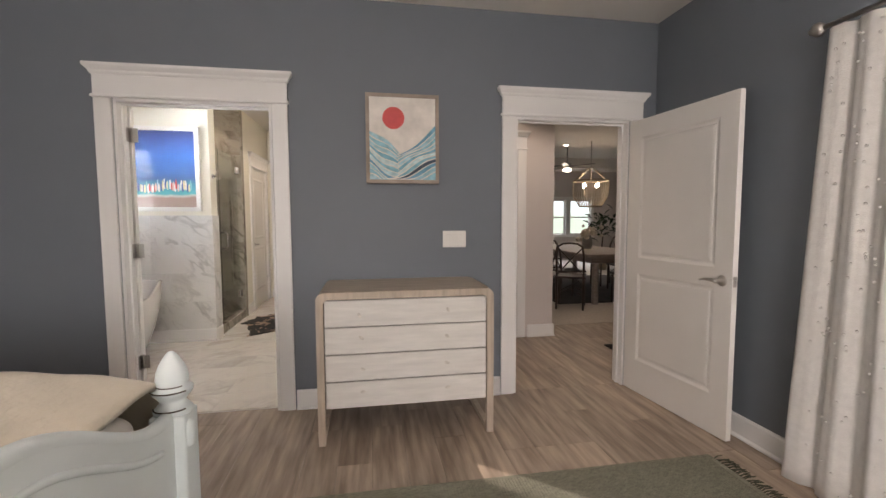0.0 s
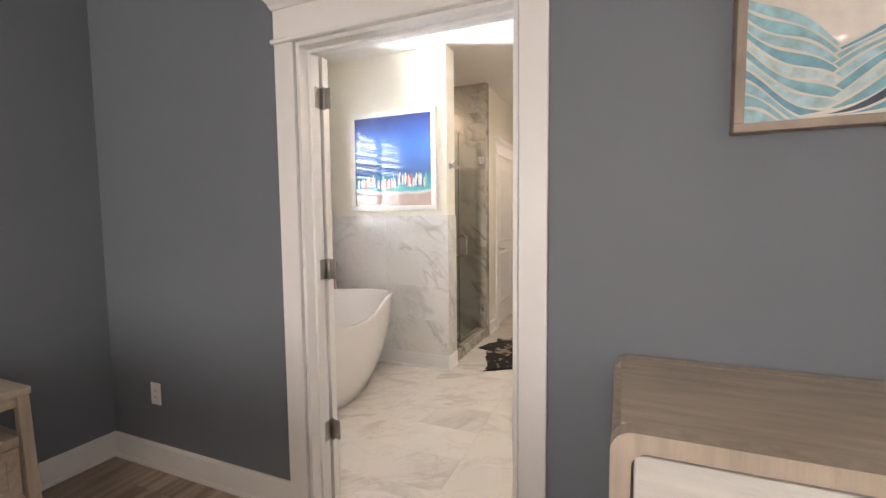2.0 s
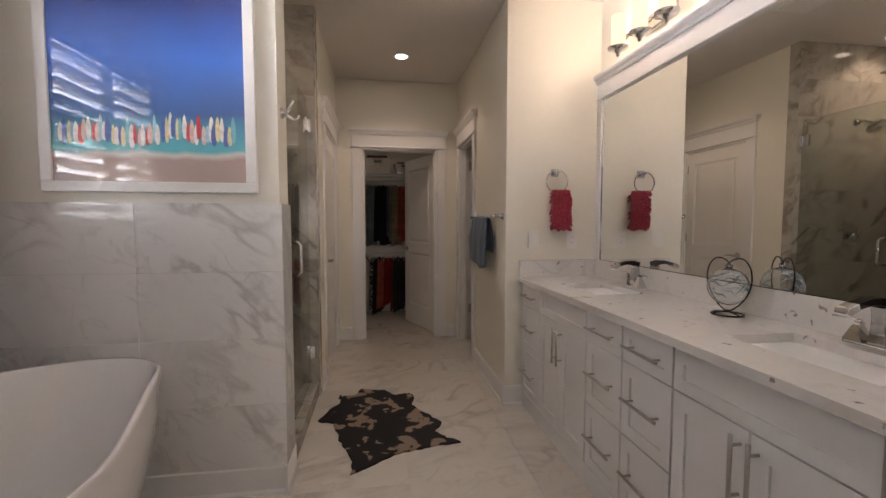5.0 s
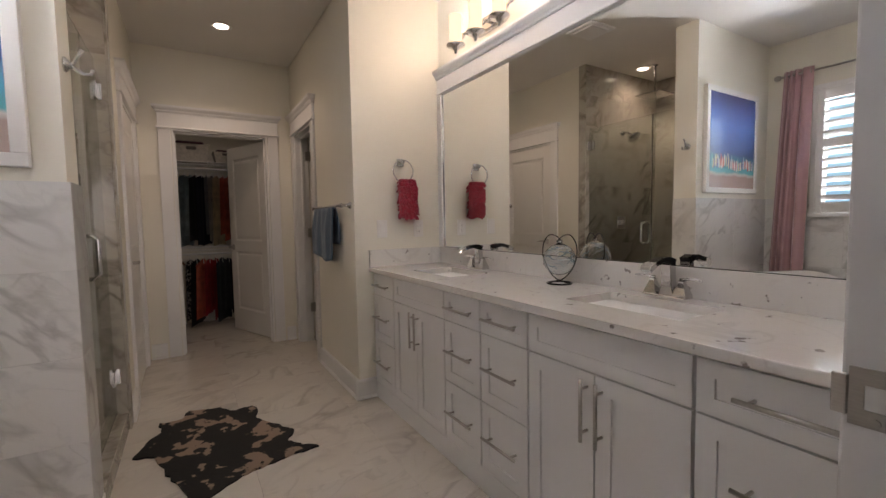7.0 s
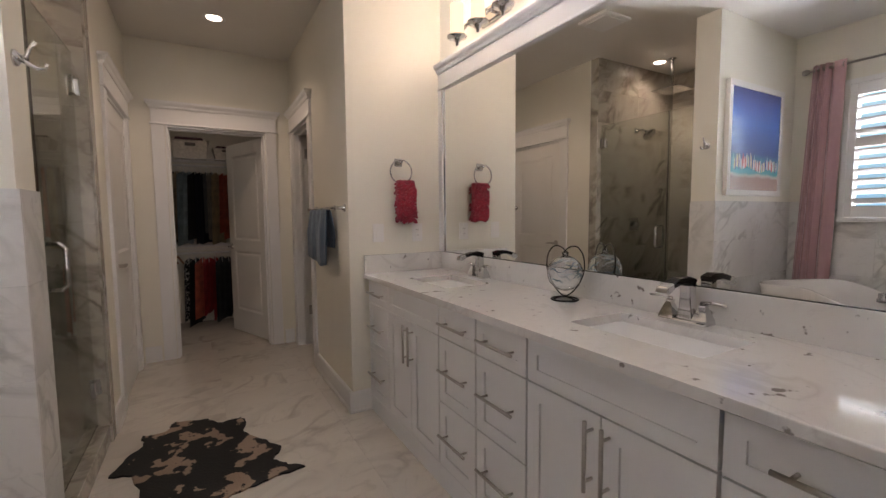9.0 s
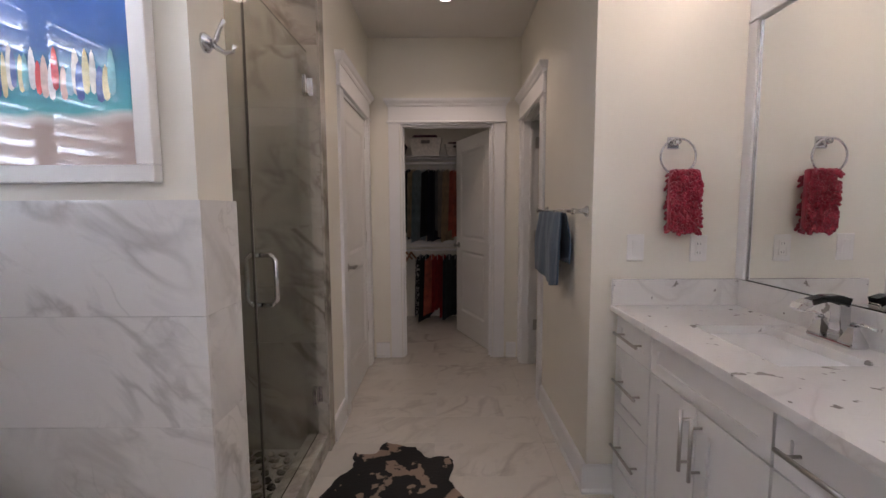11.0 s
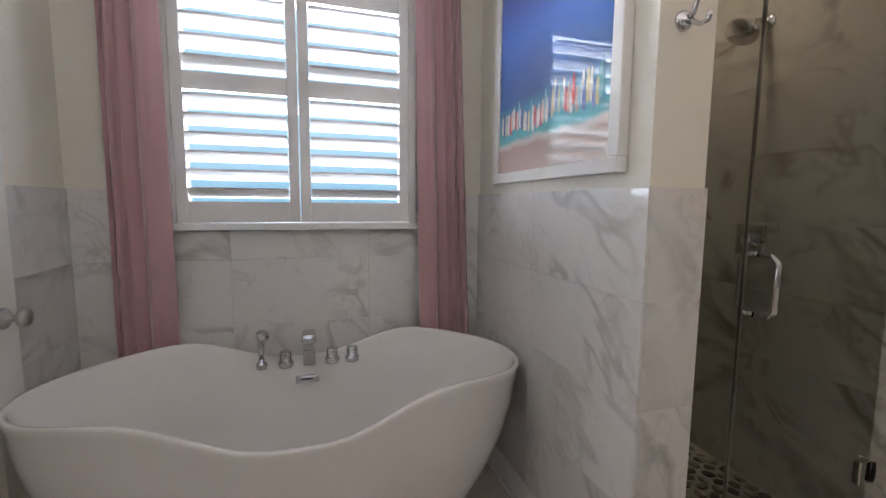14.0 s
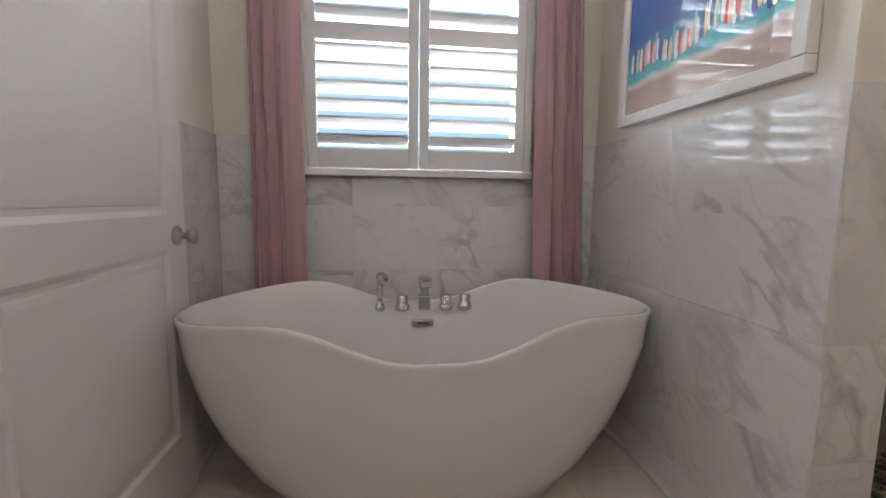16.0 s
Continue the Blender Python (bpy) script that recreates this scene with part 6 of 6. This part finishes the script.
UPPER = "black grey black stone black charcoal grey speckled black cream mist mist black navy grey stone cream coral coral plum black navy charcoal black".split()
for k, c in enumerate(UPPER):
    garment(-1.70 + 0.056 * k, 1.822, 0.76 + 0.07 * math.sin(k * 2.1), fab[c], k)
LOWER = "speckled black coral red red charcoal charcoal black black navy".split()
for k, c in enumerate(LOWER):
    garment(-1.13 + 0.066 * k, 0.852, 0.70 + 0.06 * math.sin(k * 1.7), fab[c], 60 + k)
hanger_wood = mat("orange_wood", (0.35, 0.16, 0.07), 0.5)
for k in range(5):
    x = -1.46 + 0.055 * k
    root = thing("clothes_hanger", (x, 8.66, 0.9), "empty wooden clothes hanger on a closet rod", "hanger", "empty hangers")
    part("hook", tube([(x, 8.60, 0.86), (x, 8.62, 0.868), (x, 8.64, 0.855), (x, 8.66, 0.82)], 0.003, 5), NICKEL, root)
    part("shoulder", tube([(x - 0.05, 8.47, 0.72), (x, 8.66, 0.82), (x + 0.05, 8.85, 0.72)], 0.010, 6), hanger_wood, root)

# ---------------------------------------------------------------- dining room seen through the hall
tbl = thing("dining_table", (4.5, 6.9, 0), "long greyed wooden farmhouse dining table", "table")
part("tabletop", box(3.3, 4.45, 5.75, 8.2, 0.72, 0.765, 0.006), GREYWOOD, tbl)
part("apron", slab("z", 0.62, 0.72, (3.42, 4.33), (5.87, 8.08), [(3.45, 4.30, 5.9, 8.05)]), GREYWOOD, tbl)
for x in (3.48, 4.27):
    for y in (5.86, 8.07):
        part("leg", lathe([(0.045, 0), (0.05, 0.05), (0.05, 0.62), (0.0, 0.62)], (x, y, 0), 8), GREYWOOD, tbl)
vs = thing("flower_vase", (3.9, 6.9, 0.765), "grey vase with pale flowers on the dining table", "vase")
part("vase", lathe([(0.07, 0), (0.09, 0.06), (0.085, 0.18), (0.06, 0.24), (0.0, 0.23)], (3.9, 6.9, 0.765), 16), mat("grey_glazed_vase", (0.25, 0.24, 0.23), 0.4), vs, "", True)
bm = bmesh.new()
rnd = random.Random(6)
for k in range(26):
    own = bmesh.new()
    bmesh.ops.create_icosphere(own, subdivisions=1, radius=rnd.uniform(0.03, 0.055))
    bmesh.ops.translate(own, vec=(3.9 + rnd.gauss(0, 0.09), 6.9 + rnd.gauss(0, 0.09), 1.06 + rnd.gauss(0, 0.06)), verts=own.verts)
    for v in own.verts:
        v.co += Vector((rnd.uniform(-0.01, 0.01), rnd.uniform(-0.01, 0.01), rnd.uniform(-0.01, 0.01)))
    merge(bm, own)
part("flowers", bm, mat("pale_blossom", (0.60, 0.52, 0.44), 0.9, var=0.25, scale=20), vs)

ch = thing("dining_chair", (0, 0, 0), "dark cross-back dining chair at the table", "chair", "dining chairs")
part("seat", box(-0.21, 0.21, -0.21, 0.21, 0.44, 0.47, 0.012, 3), DARKWOOD, ch, "", False, True)
for x in (-0.18, 0.18):
    part("front_leg", tube([(x, -0.18, 0), (x, -0.175, 0.44)], 0.016, 8), DARKWOOD, ch, "", True, True)
    part("back_leg", tube([(x, 0.22, 0), (x, 0.19, 0.45), (x * 1.02, 0.22, 0.75), (x * 0.9, 0.27, 0.90)], 0.015, 8), DARKWOOD, ch, "", True, True)
part("back_hoop", tube([(-0.165, 0.27, 0.89), (-0.1, 0.275, 0.935), (0, 0.278, 0.945), (0.1, 0.275, 0.935), (0.165, 0.27, 0.89)], 0.015, 8), DARKWOOD, ch, "", True, True)
part("cross_brace", tube([(-0.17, 0.20, 0.50), (0, 0.222, 0.70), (0.165, 0.262, 0.88)], 0.009, 6), DARKWOOD, ch, "", True, True)
part("cross_brace", tube([(0.17, 0.20, 0.50), (0, 0.222, 0.70), (-0.165, 0.262, 0.88)], 0.009, 6), DARKWOOD, ch, "", True, True)
for y in (-0.17, 0.2):
    part("stretcher", tube([(-0.18, y, 0.2), (0, y, 0.3), (0.18, y, 0.2)], 0.008, 6), DARKWOOD, ch, "", True, True)
SEATS = [(3.02, 5.72, 150), (3.28, 6.35, 90), (3.16, 6.95, 90), (3.12, 7.55, 90), (4.62, 6.35, -90), (4.62, 6.95, -90), (4.62, 7.55, -90), (3.95, 5.72, 172), (3.87, 8.45, 0)]
for x, y, a in SEATS[1:]:
    copy_thing(ch, pose(x, y, 0.012, 0, 0, a))
ch.matrix_world = pose(*SEATS[0][:2], 0.012, 0, 0, SEATS[0][2])
part("dining_rug", box(2.95, 5.4, 5.95, 8.9, 0.006, 0.012, 0.003), mat("dark_patterned_rug", (0.035, 0.028, 0.025), 0.95, var=0.4, scale=8), None, "dark rug under the dining table", category="rug")

part("door_mat", box(2.5, 3.3, 3.2, 3.92, 0.001, 0.014, 0.004), mat("black_coir_mat", (0.015, 0.013, 0.012), 0.95), None, "black door mat on the hall planks", category="mat")
cd = thing("chandelier", (4.27, 7.5, 1.5), "beaded basket chandelier with lit candle bulbs", "chandelier")
CX, CY = 4.27, 7.5
for z, r in ((2.0, 0.32), (1.52, 0.20)):
    part("hoop", tube(arc((CX, CY, z), r, 0, 348, 28, (1, 0, 0), (0, 1, 0)), 0.014, 6, closed=True), BEAD, cd, "", True)
for k in range(40):
    a = 2 * math.pi * k / 40
    part("bead_strand", tube([(CX + r * math.cos(a), CY + r * math.sin(a), z) for r, z in ((0.32, 1.99), (0.325, 1.85), (0.30, 1.68), (0.20, 1.52))], 0.0042, 5), BEAD, cd)
for k in range(6):
    a = 2 * math.pi * k / 6
    part("upper_strand", tube([(CX + 0.32 * math.cos(a), CY + 0.32 * math.sin(a), 2.0), (CX + 0.03 * math.cos(a), CY + 0.03 * math.sin(a), 2.24)], 0.010, 5), BEAD, cd)
part("chain", tube([(CX, CY, 2.24), (CX, CY, H)], 0.008, 6), NICKEL, cd)
for k in range(4):
    a = 2 * math.pi * k / 4 + 0.4
    q = part("bulb", lathe([(0.0, -0.03), (0.025, -0.01), (0.026, 0.02), (0.0, 0.06)], (CX + 0.16 * math.cos(a), CY + 0.16 * math.sin(a), 1.9), 12), LENSG, cd, "glowing bulb", True)
    q.visible_shadow = False

cf = thing("ceiling_fan", (4.9, 9.8, 2.5), "dark five-blade ceiling fan with a light", "ceiling fan")
part("motor", lathe([(0.02, 0.50), (0.02, 0.12), (0.09, 0.10), (0.10, 0.0), (0.05, -0.03), (0, -0.03)], (4.9, 9.8, 2.52), 20), NICKEL, cf, "", True)
q = part("light_bowl", lathe([(0.10, 0.0), (0.09, -0.04), (0.0, -0.06)], (4.9, 9.8, 2.48), 18), LENSG, cf, "glowing bowl", True)
q.visible_shadow = False
for k in range(5):
    own = box(0.1, 0.68, -0.06, 0.06, -0.005, 0.005, 0.003)
    bmesh.ops.transform(own, matrix=Matrix.Translation((4.9, 9.8, 2.56)) @ pose(0, 0, 0, 10, 0, 72 * k + 20), verts=own.verts)
    part("blade", own, DARKWOOD, cf)

plant = thing("potted_plant", (5.9, 9.9, 0), "dark leafy potted plant in the far corner", "plant")
part("pot", lathe([(0.13, 0), (0.19, 0.35), (0.18, 0.38), (0.0, 0.34)], (5.9, 9.9, 0.006), 16), mat("woven_plant_pot", (0.3, 0.24, 0.18), 0.8), plant, "", True)
part("stem", tube([(5.9, 9.9, 0.3), (5.92, 9.88, 0.8), (5.86, 9.92, 1.15)], [0.02, 0.016, 0.008], 6), DARKWOOD, plant)
bm = bmesh.new()
rnd = random.Random(12)
for k in range(90):
    c = Vector((5.9 + rnd.gauss(0, 0.19), 9.9 + rnd.gauss(0, 0.19), 1.12 + rnd.gauss(0, 0.13)))
    mm = Matrix.Translation(c) @ Euler((rnd.uniform(-0.8, 0.8), rnd.uniform(-0.8, 0.8), rnd.uniform(0, 6.3))).to_matrix().to_4x4()
    own = bmesh.new()
    vs_ = [own.verts.new(p) for p in ((-0.11, 0, 0), (-0.03, 0.035, 0.012), (0.05, 0.03, 0.008), (0.12, 0, -0.02), (0.05, -0.03, 0.008), (-0.03, -0.035, 0.012))]
    own.faces.new(vs_)
    merge(bm, own, mm)
part("leaves", bm, LEAF, plant)
for (a, b) in ((5.5, 6.12), (6.27, 6.95)):
    w = thing("window_far", (a, 12.4, 0.8), "far dining room window with a white frame", "window", kind="structure")
    part("window_frame", slab("y", 12.36, 12.40, (a - 0.09, b + 0.09), (0.72, 1.96), [(a, b, 0.8, 1.86)]), TRIM, w)
    part("window_sash", slab("y", 12.44, 12.47, (a, b), (0.8, 1.86), [(a + 0.04, b - 0.04, 0.84, 1.31), (a + 0.04, b - 0.04, 1.35, 1.82)]), TRIM, w)
    p = part("window_pane", box(a + 0.04, b - 0.04, 12.452, 12.458, 0.84, 1.82), PANE, w)
    p.visible_shadow = False
pc = thing("framed_sketch", (9.44, 9.5, 1.6), "small black framed sketch on the far wall", "picture")
part("frame", slab("x", 9.415, 9.448, (9.2, 9.75), (1.35, 1.85), [(9.23, 9.72, 1.38, 1.82)]), BLACKMET, pc)
part("sheet", box(9.43, 9.446, 9.23, 9.72, 1.38, 1.82), PLASTIC, pc)

# ---------------------------------------------------------------- floor and wall pieces


def pieces(name, parent, cells, axis, c0, c1, material, bevel=0.002, gap=0.003):
    """One object a cell (u0, u1, v0, v1); cells of one size share a mesh."""
    shared = {}
    for u0, u1, v0, v1 in cells:
        key = (round(u1 - u0, 3), round(v1 - v0, 3))
        if key not in shared:
            hu, hv, t = key[0] / 2 - gap / 2, key[1] / 2 - gap / 2, abs(c1 - c0) / 2
            d = {"x": (t, hu, hv), "y": (hu, t, hv), "z": (hu, hv, t)}[axis]
            shared[key] = finish(box(-d[0], d[0], -d[1], d[1], -d[2], d[2], min(bevel, t * 0.9), 1), name, material)
        ob = new(name, shared[key])
        u, v, c = (u0 + u1) / 2, (v0 + v1) / 2, (c0 + c1) / 2
        ob.location = {"x": (c, u, v), "y": (u, c, v), "z": (u, v, c)}[axis]
        ob.parent = parent


def grid_cells(u0, u1, v0, v1, du, dv, shift=0.0, start=None, vstart=None, skip=None):
    out = []
    row = 0
    v = v0 if vstart is None else vstart
    while v < v1 - 0.01:
        a, b = max(v, v0), min(v + dv, v1)
        u = (u0 if start is None else start) - (shift * du * (row % 2))
        while u < u1 - 0.005:
            p, q = max(u, u0), min(u + du, u1)
            if q - p > 0.012 and b - a > 0.012 and not (skip and skip(p, q, a, b)):
                out.append((p, q, a, b))
            u += du
        v += dv
        row += 1
    return out


O = bpy.data.objects
# planks along y, staggered at random
rnd = random.Random(17)
cells = []
x = BX0
while x < BX1 + 0.14:
    xe = min(x + 0.182, BX1 + 0.15)
    y = BY0 - rnd.choice((0.0, 0.2, 0.4, 0.6, 0.8, 1.0))
    while y < 2.985:
        a, b = max(y, BY0), min(y + 1.22, 2.985)
        if b - a > 0.02:
            cells.append((x, xe, a, b))
        y += 1.22
    x += 0.182
pieces("plank", O["floor_bedroom"], cells, "z", -0.006, 0.0, PLANK, 0.0012, 0.0012)
cells = []
x = 0.7
while x < 4.4:
    y = 2.985 - rnd.choice((0.0, 0.2, 0.4, 0.6, 0.8))
    while y < 4.8:
        a, b = max(y, 2.985), min(y + 1.22, 4.8)
        if b - a > 0.02:
            cells.append((x, x + 0.182, a, b))
        y += 1.22
    x += 0.182
pieces("plank", O["floor_hall"], cells, "z", -0.006, 0.0, PLANK, 0.0012, 0.0012)

# marble floor tiles
tl = grid_cells(XW, XM, 3.01, YE + 0.1, 0.61, 0.305, 0.0, -0.91 - 0.61 * 4, 3.302 - 0.305)
pieces("tile", O["floor_bathroom"], tl, "z", -0.005, 0.0, FLOORTILE, 0.0003, 0.0007)
pieces("tile", O["floor_bathroom"], grid_cells(-2.18, 0.7, YE + 0.1, 8.93, 0.61, 0.305, 0.5), "z", -0.005, 0.0, FLOORTILE, 0.0003, 0.0007)

# wainscot tiles round the tub
ZT = 1.34
T = 0.011
pieces("tile", O["wall_bathroom_window"], grid_cells(YT + T, YP0 - T, 0.12, 1.165, 0.61, 0.305, 0, 3.056) + grid_cells(YT + T, 3.43, 1.165, ZT, 0.61, 0.305) + grid_cells(4.51, YP0 - T, 1.165, ZT, 0.61, 0.305),
       "x", XW, XW + T, WALLTILE, 0.0003, 0.0006)
pieces("tile", O["wall_partition"], grid_cells(XW, XE + T, 0.12, ZT, 0.61, 0.305, 0, -2.691), "y", YP0 - T, YP0, WALLTILE, 0.0003, 0.0006)
pieces("tile", O["wall_partition"], grid_cells(YP0, YP1, 0.12, ZT, 0.61, 0.305), "x", XE, XE + T, WALLTILE, 0.0003, 0.0006)
pieces("tile", O["wall_bathroom_doors"], grid_cells(XW, -1.48, 0.12, ZT, 0.61, 0.305, 0, -2.691), "y", YT, YT + T * 0.7, WALLTILE, 0.0003, 0.0006)
# shower walls
pieces("tile", O["wall_shower_end"], grid_cells(XW + T, XS, 0.0, H, 0.61, 0.305, 0, -2.691), "y", YS - T, YS, SHOWTILE, 0.0003, 0.0006)
pieces("tile", O["wall_partition"], grid_cells(XW + T, -1.60, 0.0, H, 0.61, 0.305, 0, -2.691), "y", YP1, YP1 + T, SHOWTILE, 0.0003, 0.0006)
pieces("tile", O["wall_bathroom_window"], grid_cells(YP1, YS, 0.0, H, 0.61, 0.305, 0, YP1 - 0.1), "x", XW, XW + T, SHOWTILE, 0.0003, 0.0006)

# pebbles on the shower floor
peb = mat("shower_pebble", (0.06, 0.05, 0.045), 0.35, var=0.4, scale=30, rand=0.9, col2=(0.30, 0.26, 0.21))
rnd = random.Random(3)
kinds = []
for k in range(6):
    bm = bmesh.new()
    ring = [(rnd.uniform(0.7, 1.0) * math.cos(2 * math.pi * i / 8), rnd.uniform(0.7, 1.0) * math.sin(2 * math.pi * i / 8)) for i in range(8)]
    a = [bm.verts.new((u * 0.033, v * 0.025, 0)) for u, v in ring]
    b = [bm.verts.new((u * 0.030, v * 0.022, 0.006)) for u, v in ring]
    bm.faces.new(b)
    for i in range(8):
        bm.faces.new((a[i], a[(i + 1) % 8], b[(i + 1) % 8], b[i]))
    kinds.append(finish(bm, "pebble", peb))
part("floor_shower", slab("z", 0.0, 0.012, (XW + T, -1.602), (YP1 + T, YS - T)), mat("shower_grout", (0.46, 0.42, 0.37), 0.7, var=0.1, scale=20), None, "pebbled shower floor", category="floor", kind="structure")
y = YP1 + 0.05
row = 0
while y < YS - 0.04:
    x = XW + 0.05 + 0.033 * (row % 2)
    while x < -1.63:
        ob = new("pebble", kinds[rnd.randrange(6)])
        ob.location = (x + rnd.uniform(-0.006, 0.006), y + rnd.uniform(-0.006, 0.006), 0.012)
        ob.rotation_euler = (0, 0, rnd.uniform(0, 6.28))
        ob.parent = O["floor_shower"]
        x += 0.067
    y += 0.055
    row += 1
